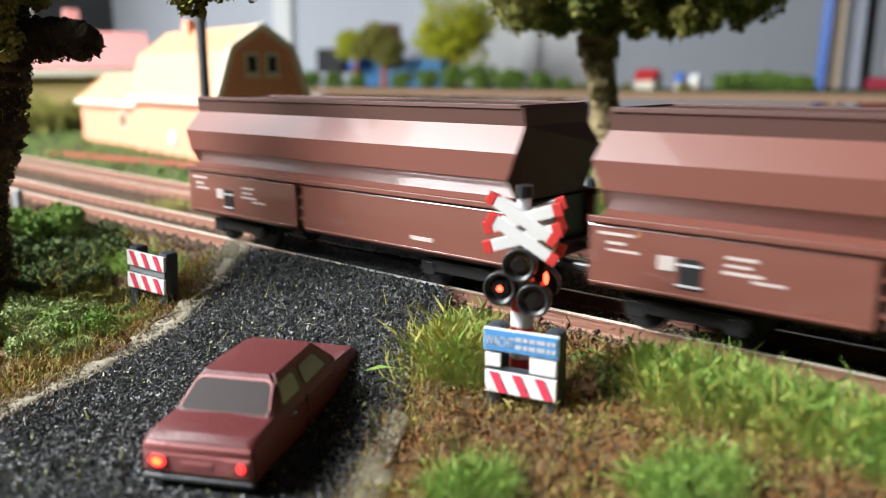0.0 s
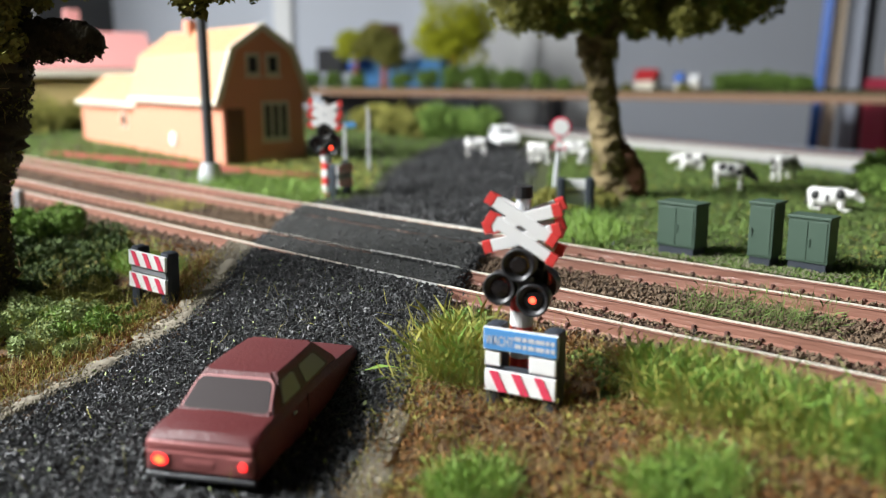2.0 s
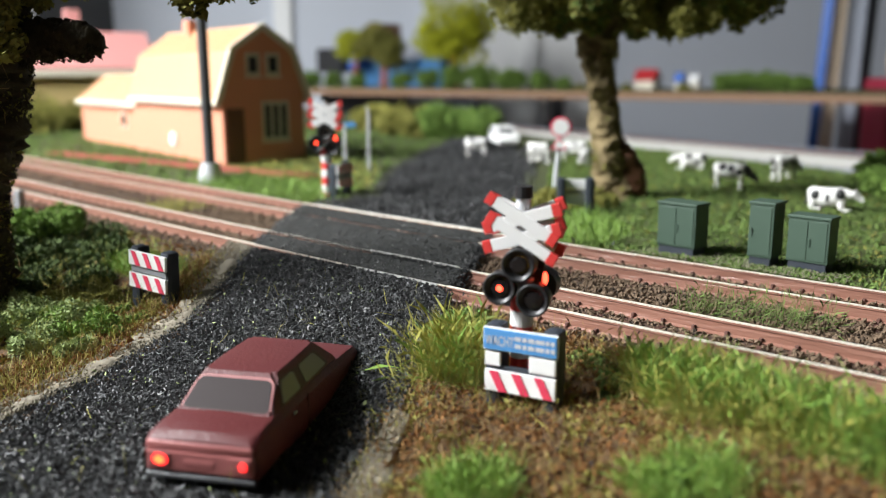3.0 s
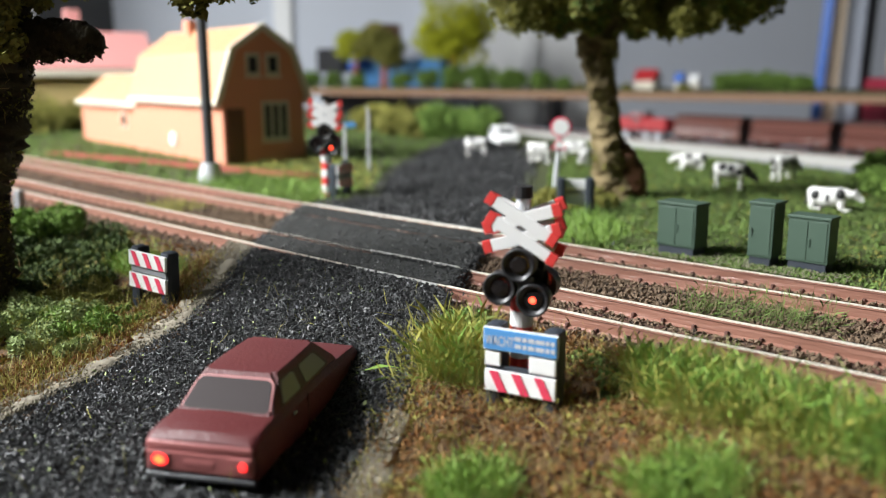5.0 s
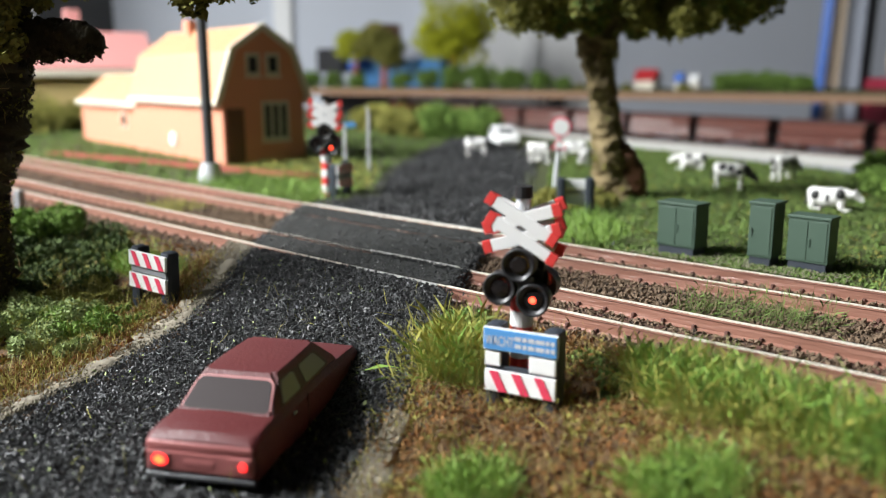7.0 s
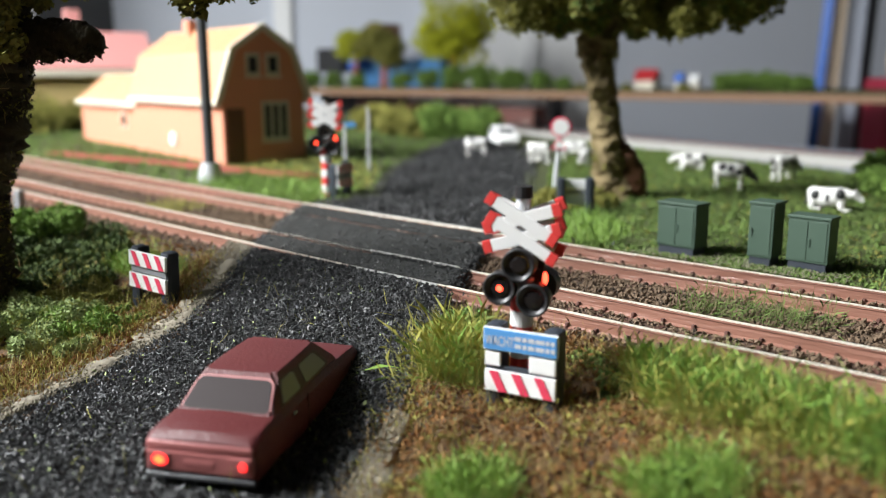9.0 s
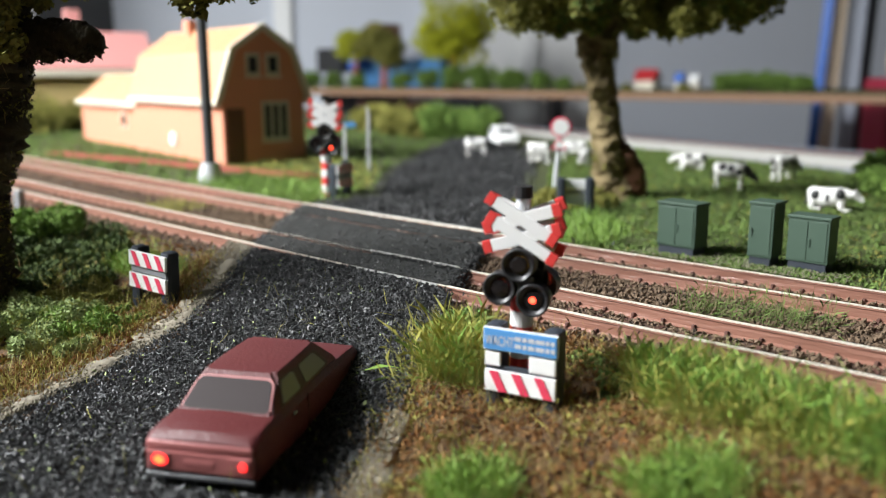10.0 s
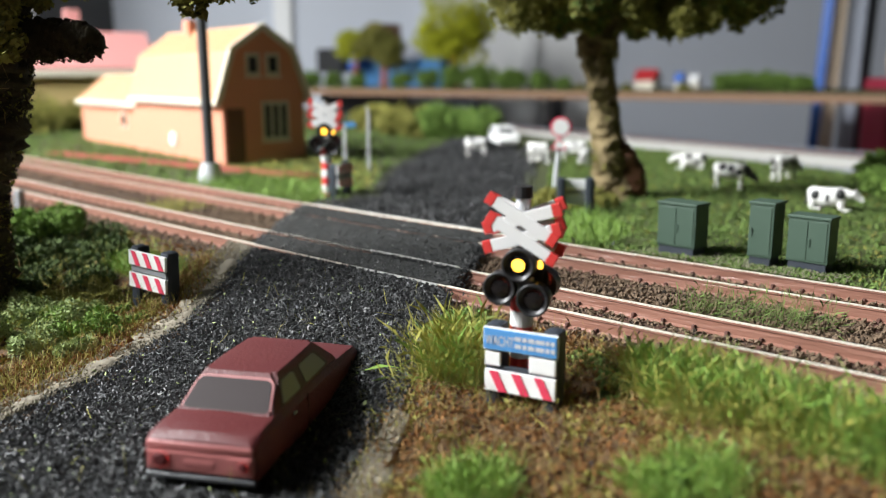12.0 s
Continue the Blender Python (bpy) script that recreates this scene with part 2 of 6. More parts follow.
BLADE_V = np.array([(-0.5, 0, 0), (0.5, 0, 0), (0.44, 0.10, 0.4), (-0.44, 0.10, 0.4), (0.34, 0.36, 0.74), (-0.34, 0.36, 0.74), (0.0, 0.75, 0.95)], float)
BLADE_F = np.array([(0, 1, 2), (0, 2, 3), (3, 2, 4), (3, 4, 5), (5, 4, 6)])
SPLINTER_V = np.array([(-1.0, -0.2, -0.1), (-0.6, 0.5, 0.2), (-0.5, 0.1, -0.6), (0.9, -0.25, 0.35), (1.05, 0.3, 0.0), (0.6, -0.1, -0.45)], float)
SPLINTER_F = np.array([(0, 2, 1), (3, 4, 5), (0, 1, 3), (1, 4, 3), (1, 2, 5), (1, 5, 4), (2, 0, 3), (2, 3, 5)])


def turns(n):
    q = RNG.normal(size=(n, 4))
    q /= np.linalg.norm(q, axis=1)[:, None]
    w, x, y, z = q.T
    return np.stack([np.stack([1 - 2 * (y * y + z * z), 2 * (x * y - z * w), 2 * (x * z + y * w)], 1),
                     np.stack([2 * (x * y + z * w), 1 - 2 * (x * x + z * z), 2 * (y * z - x * w)], 1),
                     np.stack([2 * (x * z - y * w), 2 * (y * z + x * w), 1 - 2 * (x * x + y * y)], 1)], 1)


def cloud(name, shape_v, shape_f, pos, size, material, parent=None, jitter=0.3, rot=None, label="", kind="stuff", m=None, category=""):
    """Many small pieces of one shape in one mesh; pos in mm, size a number, an array or three per piece."""
    pos = np.asarray(pos, float)
    n = len(pos)
    size = np.broadcast_to(np.asarray(size, float).reshape(-1, 1) if np.ndim(size) <= 1 else size, (n, 3))
    r = turns(n) if rot is None else rot
    v = shape_v[None] * size[:, None, :] * (1 + jitter * RNG.uniform(-1, 1, (n, len(shape_v), 1)))
    v = np.einsum("nij,nkj->nki", r, v) + pos[:, None, :]
    k = len(shape_v)
    f = shape_f[None] + (np.arange(n) * k)[:, None, None]
    me = bpy.data.meshes.new(name)
    me.vertices.add(n * k)
    me.vertices.foreach_set("co", (v.reshape(-1, 3) * MM).ravel().astype(np.float32))
    nf = n * len(shape_f)
    me.loops.add(nf * 3)
    me.loops.foreach_set("vertex_index", f.ravel().astype(np.int32))
    me.polygons.add(nf)
    me.polygons.foreach_set("loop_start", np.arange(0, nf * 3, 3, dtype=np.int32))
    me.update(calc_edges=True)
    me.validate()
    me.shade_flat()
    me.materials.append(material)
    ob = new(name, me)
    ob.parent = parent
    if m is not None:
        ob.matrix_basis = m
    if kind:
        ob["kind"] = kind
    return tagged(ob, label, category)


def blades(name, roots, length, width, lean, material, parent=None, label="", towards=None, category=""):
    """Grass: roots in mm, each blade leaning by up to lean degrees."""
    n = len(roots)
    az = RNG.uniform(0, 2 * np.pi, n)
    la = np.radians(np.abs(RNG.normal(0, lean, n)))
    if towards is not None:
        az = np.radians(towards) + RNG.normal(0, 0.7, n)
    spin = RNG.uniform(0, 2 * np.pi, n)
    up = np.stack([np.sin(la) * np.cos(az), np.sin(la) * np.sin(az), np.cos(la)], 1)
    side = np.stack([np.cos(spin), np.sin(spin), 0 * spin], 1)
    side -= up * (side * up).sum(1)[:, None]
    side /= np.linalg.norm(side, axis=1)[:, None]
    nor = np.cross(up, side)
    rot = np.stack([side, nor, up], 2)
    ln = length * RNG.uniform(0.45, 1.1, n)
    size = np.stack([np.full(n, width), ln * RNG.uniform(0.1, 0.8, n), ln], 1)
    return cloud(name, BLADE_V, BLADE_F, roots, size, material, parent, 0.1, rot, label, "stuff", category=category)


def smooth_step(a, b, x):
    t = np.clip((x - a) / (b - a), 0, 1)
    return t * t * (3 - 2 * t)


def bumpy(x, y, s):
    return noise.noise(Vector((x / s, y / s, 3.3)))


def field_z(x, y):
    """The field's height in mm: level by the tracks and behind them, falling towards the viewer."""
    return -3.0 - 11.5 * smooth_step(6, 75, -np.asarray(y, float))


def road_z(x, y):
    return -0.4 - 14.5 * smooth_step(0, 72, -np.asarray(y, float))


def bend(x):
    """The gentle curve of the double track."""
    return 0.754e-4 * (np.clip(x, -650, 350) + 144.0) ** 2


# ---- the room ----
def room_box(name, a0, a1, b0, b1, z0, z1, material, label="", category="", kind="structure", bev=0.0):
    ob = new(name, mesh_of(bx(a0, a1, b0, b1, z0, z1, bev=bev), name, material, scale=1.0))
    ob.matrix_basis = ROOM
    return tagged(ob, label, category, "", kind)


room_box("wall_north", -1.15, 2.6, 2.6, 2.75, -0.9, 1.9, M["wall"], "grey-blue painted wall behind the layout", "wall")
# out of view; the dark colour only keeps the fill low
room_box("wall_east", 2.45, 2.6, -2.4, 2.6, -0.9, 1.9, M["ceiling"], "unseen side wall, darkened to cut bounce light", "wall")
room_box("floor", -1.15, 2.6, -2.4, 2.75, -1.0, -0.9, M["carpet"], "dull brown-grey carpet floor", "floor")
room_box("ceiling", -1.15, 2.6, -2.4, 2.75, 1.9, 2.0, M["ceiling"], "unseen ceiling, darkened to cut bounce light", "ceiling")


def window_wall(name, openings, label):
    """The west wall; openings are (from, to, sill, head), side by side along it."""
    bm = bmesh.new()
    at = -2.25
    for w0, w1, z0, z1 in openings:
        box(bm, -1.15, -1.0, at, w0, -0.9, 1.9)
        box(bm, -1.15, -1.0, w0, w1, -0.9, z0)
        box(bm, -1.15, -1.0, w0, w1, z1, 1.9)
        at = w1
    box(bm, -1.15, -1.0, at, 2.6, -0.9, 1.9)
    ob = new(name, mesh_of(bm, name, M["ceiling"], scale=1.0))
    ob.matrix_basis = ROOM
    return tagged(ob, label, "wall", "", "structure")


# the second opening is added for the far fill lamp
window_wall("wall_west", [(-0.32, 1.05, 0.4, 1.7), (1.3, 2.1, -0.2, 0.65)], "unseen darkened wall with a daylit window and an added opening")
room_box("wall_south", -1.0, 2.45, -2.4, -2.25, -0.9, 1.9, M["ceiling"], "unseen rear wall, darkened to cut bounce light", "wall")

# boards that carry the layout
def slab(name, outline, z0, z1, material, label, category):
    bm = bmesh.new()
    lo = [bm.verts.new((x, y, z0)) for x, y in outline]
    hi = [bm.verts.new((x, y, z1)) for x, y in outline]
    bm.faces.new(lo)
    bm.faces.new(hi[::-1])
    for i in range(len(outline)):
        j = (i + 1) % len(outline)
        bm.faces.new((lo[i], hi[i], hi[j], lo[j]))
    ob = new(name, mesh_of(bm, name, material))
    return tagged(ob, label, category, "", "structure")


def board_edge(x):
    return np.maximum(353 - 0.43 * (np.asarray(x, float) + 140), 130)


# ---- the ground of the diorama: one sheet, soil before the tracks, meadow behind ----
def ground_sheet():
    xs = np.concatenate([np.arange(-1150, -420, 12.0), np.arange(-420, 60, 3.0), np.arange(60, 921, 20.0)])
    vs = np.linspace(0, 1, 190)
    co, faces, idx = [], [], []
    for x in xs:
        top = float(board_edge(x))
        for v in vs:
            y = -260 + (top + 260) * v
            z = float(field_z(x, y))
            if not -10 < y < 78:
                z += 1.1 * bumpy(x, y, 26) + 0.5 * bumpy(x + 90, y, 8) - 0.3
            else:
                z -= 1.6
            co.append((x * MM, y * MM, z * MM))
    n = len(vs)
    for i in range(len(xs) - 1):
        for j in range(n - 1):
            faces.append((i * n + j, (i + 1) * n + j, (i + 1) * n + j + 1, i * n + j + 1))
            idx.append(1 if co[i * n + j][1] > 0.070 else 0)
    me = bpy.data.meshes.new("ground")
    me.from_pydata(co, [], faces)
    me.materials.append(M["soil"])
    me.materials.append(M["meadow"])
    me.polygons.foreach_set("material_index", idx)
    me.polygons.foreach_set("use_smooth", [True] * len(faces))
    return tagged(new("ground", me), "brown soil and green meadow of a model landscape", "ground", "", "structure")


ground_sheet()
slab("baseboard", [(-1150, -258)] + [(x, -258) for x in (920,)] + [(x, float(board_edge(x)) - 1) for x in (920, 378, -140, -1150)],
     -70, -22, M["timber"], "plywood baseboard under the model landscape", "board")
for x, y in ((-1080, -220), (-1080, 560), (-100, -220), (-140, 300), (860, -220), (860, 90)):
    leg = part("table_leg", bx(-25, 25, -25, 25, -830, 0, bev=2), M["timber"], None, "square timber leg under the baseboard", mm(x, y, -70))
    tagged(leg, "", "table leg", "table legs", "structure")

# ---- the double track ----
GAUGE, FAR = 16.5, 47.6
RAIL_PROFILE = [(-1.2, -3.5), (1.2, -3.5), (1.2, -3.2), (0.34, -2.9), (0.28, -0.85), (0.52, -0.6), (0.52, 0.0), (-0.52, 0.0), (-0.52, -0.6),
                (-0.28, -0.85), (-0.34, -2.9), (-1.2, -3.2)]


def sweep(pts, profile):
    pts = [Vector(p) for p in pts]
    rings = []
    for i, p in enumerate(pts):
        d = (pts[min(i + 1, len(pts) - 1)] - pts[max(i - 1, 0)]).normalized()
        side = Vector((-d.y, d.x, 0)).normalized()
        rings.append([p + side * a + Vector((0, 0, h)) for a, h in profile])
    return loft(rings)


def sleeper_mesh():
    bm = bmesh.new()
    box(bm, -1.3, 1.3, -14.5, 14.5, -5.2, -3.5, bev=0.15)
    for y in (-GAUGE / 2, GAUGE / 2):
        for s in (-1, 1):
            box(bm, -0.34, 0.34, y + s * 0.72 - 0.5, y + s * 0.72 + 0.5, -3.5, -2.3, bev=0.08)
            box(bm, -0.2, 0.2, y + s * 1.2 - 0.25, y + s * 1.2 + 0.25, -3.5, -2.8)
    return mesh_of(bm, "sleeper", M["sleeper"])


SLEEPER = sleeper_mesh()


def track(y0, label):
    t = thing("railway_track", mm(0, 0, 0), label, "railway track", "double track", "structure")
    xs = np.arange(-1150, 921, 15.0)
    for off in (0.0, GAUGE):
        line = [(x, y0 + off + float(bend(x)), 0) for x in xs]
        part("rail", sweep(line, RAIL_PROFILE), M["rust"], t, "rust-brown rail side")
        part("rail_head", sweep(line, [(-0.54, -0.16), (0.54, -0.16), (0.5, 0.04), (-0.5, 0.04)]), M["steel"], t, "bright worn rail top")
    for i in range(-90, 20):
        x = i * 7.4
        s = new("sleeper", SLEEPER)
        s.parent = t
        s.matrix_basis = mm(x, y0 + GAUGE / 2 + float(bend(x)), 0, 0, 0, 0.4 * math.sin(i * 2.3))
    return t


track(0.0, "rust-brown model track with bright railheads by the crossing")
track(FAR, "rust-brown model track beside the meadow")


# ---- road and crossing ----
ROAD_L = [(-140, -160), (-155, -120), (-166, -94), (-172, -81), (-179, -62), (-183, -43), (-196, -22), (-211, -3)]
ROAD_R = [(-52, -160), (-70, -110), (-84, -84), (-97, -61), (-103, -48), (-112, -34), (-118, -20), (-129, -2)]
FAR_L = [(-268, 68), (-280, 116), (-349, 197), (-422, 312), (-500, 440), (-540, 500)]
FAR_R = [(-172, 68), (-217, 156), (-301, 280), (-396, 380), (-455, 440), (-490, 480)]


def along(line, t):
    line = np.asarray(line, float)
    d = np.r_[0, np.cumsum(np.linalg.norm(np.diff(line, axis=0), axis=1))]
    d /= d[-1]
    return np.stack([np.interp(t, d, line[:, 0]), np.interp(t, d, line[:, 1])], -1)


def ribbon(name, left, right, height, lift, material, label, category, nu=14, nv=60, rough=0.3, crown=0.6):
    bm = bmesh.new()
    rows = []
    for v in np.linspace(0, 1, nv):
        a, b = along(left, v), along(right, v)
        row = []
        for u in np.linspace(0, 1, nu):
            x, y = a + (b - a) * u
            z = float(height(x, y)) + lift + crown * (1 - (2 * u - 1) ** 2) + rough * bumpy(x, y, 6)
            if u in (0.0, 1.0):
                z -= 2.2
            row.append(bm.verts.new((x, y, z)))
        rows.append(row)
    for r, s in zip(rows, rows[1:]):
        for i in range(nu - 1):
            bm.faces.new((r[i], r[i + 1], s[i + 1], s[i]))
    ob = part(name, bm, material, None, label, smooth=True)
    return tagged(ob, "", category, "", "structure")


def road_height(x, y):
    return np.maximum(road_z(x, y), field_z(x, y) + 0.3)


ribbon("road", ROAD_L, ROAD_R, road_height, 0.1, M["roadbed"], "black gravel road rising to the crossing", "road")
ribbon("road", FAR_L, FAR_R, lambda x, y: -2.6 + 1.5 * smooth_step(110, 70, np.asarray(y, float)), 0.2, M["roadbed"],
       "black gravel road through the meadow", "road")


def verge(line, w0, w1, side, label):
    inner = [(x, y) for x, y in line]
    outer = []
    for i, (x, y) in enumerate(line):
        w = (w0 + (w1 - w0) * i / (len(line) - 1)) * (0.75 + 0.5 * abs(math.sin(i * 1.7)))
        outer.append((x + side * w, y - side * w * 0.15))
    shift = [(x - side * 2.0, y) for x, y in inner]
    ribbon("verge", shift, outer, road_height, 0.0, M["sand"], label, "verge", nu=6, nv=70, rough=1.3, crown=0.45)


verge(ROAD_L, 3.0, 11, -1, "pale sandy verge along the gravel road")
verge(ROAD_R[:5], 16, 4.0, 1, "pale sandy verge along the gravel road")


def verge_sand(line, w0, w1, side, n):
    t = RNG.uniform(0.12, 1, n)
    p = along(line, t)
    w = (w0 + (w1 - w0) * t) * RNG.uniform(-0.25, 1.25, n)
    p = p + np.stack([side * w, -side * w * 0.15], 1)
    z = road_height(p[:, 0], p[:, 1]) + 0.35 + RNG.uniform(-0.2, 0.5, n)
    s = 0.27 * RNG.uniform(0.4, 1.5, (n, 1)) * RNG.uniform(0.7, 1.2, (n, 3))
    cloud("verge_sand", OCTA_V, OCTA_F, np.c_[p, z], s, M["sand"], None, 0.3, None, "loose pale sand beside the gravel road", "stuff", category="sand")


verge_sand(ROAD_L, 3.0, 11, -1, 7000)
verge_sand(ROAD_R[:5], 14, 3, 1, 6000)


def grit_field(name, left, right, n, height, lift, size, label, lo=0.0, hi=1.0):
    t, u = RNG.uniform(lo, hi, n), RNG.uniform(-0.01, 1.01, n)
    u = np.where(RNG.uniform(size=n) < 0.06, RNG.normal(0.5, 0.56, n), u)
    a, b = along(left, t), along(right, t)
    p = a + (b - a) * u[:, None]
    z = height(p[:, 0], p[:, 1]) + lift + 0.6 * (1 - np.clip(2 * u - 1, -1, 1) ** 2) - np.where((u < 0) | (u > 1), 0.3, 0) + RNG.uniform(-0.15, 0.35, n)
    s = size * RNG.uniform(0.45, 1.25, (n, 1)) * RNG.uniform(0.55, 1.15, (n, 3)) * np.array((1.25, 0.85, 0.85))
    return cloud(name, SPLINTER_V, SPLINTER_F, np.c_[p, z], s, M["grit"], None, 0.4, None, label, "stuff", category="gravel")


grit_field("road_gravel", ROAD_L, ROAD_R, 60000, road_height, 0.2, 0.5, "loose glossy black grit on the road", 0.12, 1.0)
grit_field("road_gravel", FAR_L, FAR_R, 20000, lambda x, y: -2.6 + 1.5 * smooth_step(110, 70, y), 0.3, 0.75, "loose black grit on the meadow road")

DECK_L = lambda y: -214 - (y - 0) * 0.84
DECK_R = lambda y: -131 - (y - 0) * 0.60


def crossing():
    t = thing("level_crossing", mm(0, 0, 0), "black weathered crossing deck between the rails", "crossing deck", "", "structure")
    for y0, y1, z in ((0.75, 15.5, -0.05), (17.4, 46.9, 0.02), (48.3, 63.3, -0.02)):
        bm = bmesh.new()
        n = 52
        rows = []
        for i in range(n + 1):
            row = []
            for k in range(7):
                y = y0 + (y1 - y0) * k / 6
                x = DECK_L(y) + (DECK_R(y) - DECK_L(y)) * i / n
                edge = 0.35 if k in (0, 6) else 0
                row.append(bm.verts.new((x, y + float(bend(x)), z - 0.12 + 0.2 * bumpy(x, y, 9) + 0.14 * bumpy(x, y * 4, 2.6) - edge * (0.4 + abs(bumpy(x, y, 3))))))
            rows.append(row)
        for r, s in zip(rows, rows[1:]):
            for k in range(6):
                bm.faces.new((r[k], s[k], s[k + 1], r[k + 1]))
        out = bmesh.ops.extrude_face_region(bm, geom=list(bm.faces))
        for v in out["geom"]:
            if isinstance(v, bmesh.types.BMVert):
                v.co.z = -4.2
        part("deck_panel", bm, M["deck"], t)
    # black grime: over the whole of one railhead, over one side of two others
    for y, off, wid in ((FAR, 0.0, 0.66), (0.0, 0.30, 0.42), (GAUGE, -0.34, 0.34)):
        x0, x1 = DECK_L(y) + 1, DECK_R(y) - 1
        for k, at in enumerate(np.arange(x0, x1, 2.0)):
            w = wid - 0.22 * abs(bumpy(at, y, 3.0))
            yy = y + off + float(bend(at + 1)) + 0.1 * bumpy(at, y, 7)
            part("grime", bx(at, min(at + 2.1, x1), yy - w, yy + w, -0.2, 0.10 + 0.004 * (k % 4)), M["grime"], t)
    # worn pale edges along the rails
    for y, x0, x1, w in ((65.0, -262, -168, 0.75), (GAUGE + 0.95, -178, -142, 0.22), (-0.8, -168, -134, 0.22)):
        bm = bmesh.new()
        prev = None
        for x in np.arange(x0, x1, 1.0):
            yy = y + float(bend(x))
            ww = w * (0.55 + 0.6 * abs(bumpy(x, y, 4)))
            cur = [bm.verts.new((x, yy - ww, 0.3)), bm.verts.new((x, yy + ww, 0.25)), bm.verts.new((x, yy + ww, -0.6)), bm.verts.new((x, yy - ww, -0.6))]
            if prev:
                for k in range(4):
                    bm.faces.new((prev[k], cur[k], cur[(k + 1) % 4], prev[(k + 1) % 4]))
            prev = cur
        part("worn_edge", bm, M["chalk"], t, "pale worn edge of the deck")


crossing()


def deck_chips():
    """Pale chips and loose black grit on the deck boards."""
    for n, size, material, label, fall in ((150, 0.26, "chalk", "pale paint chips on the crossing deck", 0.5), (2600, 0.34, "grit", "loose black grit on the crossing deck", 1.6)):
        y = RNG.uniform(0.8, 63, n)
        u = RNG.uniform(0, 1, n) ** (1 / fall)
        x = DECK_L(y) + (DECK_R(y) - DECK_L(y)) * u
        keep = np.min(np.abs(y[:, None] - np.array((0, GAUGE, FAR, FAR + GAUGE))), 1) > 0.8
        p = np.c_[x, y + bend(x), np.full(n, 0.08)][keep]
        cloud("deck_grit", SPLINTER_V, SPLINTER_F, p, size * RNG.uniform(0.4, 1.4, (len(p), 3)), M[material], None, 0.4, None, label, "stuff", category="grit")
    # grit fallen into the gap beside the second rail, and along the ragged deck ends
    n = 900
    x = RNG.uniform(-175, -138, n)
    p = np.c_[x, GAUGE - 1.0 + bend(x) + RNG.normal(0, 0.25, n), RNG.uniform(-0.3, 0.25, n)]
    y = RNG.uniform(1, 63, 1600)
    e = np.where(RNG.uniform(size=1600) < 0.6, DECK_R(y), DECK_L(y))
    x = e + RNG.normal(0, 1.4, 1600)
    q = np.c_[x, y + bend(x), RNG.uniform(-2.2, 0.2, 1600)]
    q = q[np.min(np.abs(y[:, None] - np.array((0, GAUGE, FAR, FAR + GAUGE))), 1) > 0.8]
    cloud("deck_grit", SPLINTER_V, SPLINTER_F, np.r_[p, q], 0.5 * RNG.uniform(0.4, 1.4, (len(p) + len(q), 3)), M["grit"], None, 0.4, None, "loose black grit along the deck edges", "stuff", category="grit")


deck_chips()


def ballast():
    n = 64000
    x = np.where(RNG.uniform(size=n) < 0.65, RNG.uniform(-330, 20, n), RNG.uniform(-800, -200, n))
    y = RNG.uniform(-13, 77, n)
    keep = ~((x > DECK_L(y) - 1) & (x < DECK_R(y) + 1) & (y > 0) & (y < 64))
    keep &= ~((y < 0) & (x > -214) & (x < -128))
    keep &= ~((y > 65) & (x > -272) & (x < -168))
    for r in (0, GAUGE, FAR, FAR + GAUGE):
        keep &= np.abs(y - r) > 1.3
    x, y = x[keep], y[keep]
    z = -3.5 + RNG.uniform(-0.3, 0.75, len(x)) - 0.8 * smooth_step(6, 12, -y)
    y = y + bend(x)
    s = 0.54 * RNG.uniform(0.45, 1.35, (len(x), 1)) * RNG.uniform(0.7, 1.2, (len(x), 3))
    cloud("ballast", OCTA_V, OCTA_F, np.c_[x, y, z], s, M["ballast"], None, 0.4, None, "rough brown crushed-stone ballast between rails", "stuff", category="ballast")
    xs = np.arange(-1150, 921, 15.0)
    ob = part("ballast_bed", sweep([(x, 32 + float(bend(x)), 0) for x in xs], [(-44, -7), (46, -7), (42, -3.7), (-38, -3.7)]), M["bed"], None,
              "brown ballast bed under the tracks")
    tagged(ob, "", "track bed", "", "structure")


ballast()


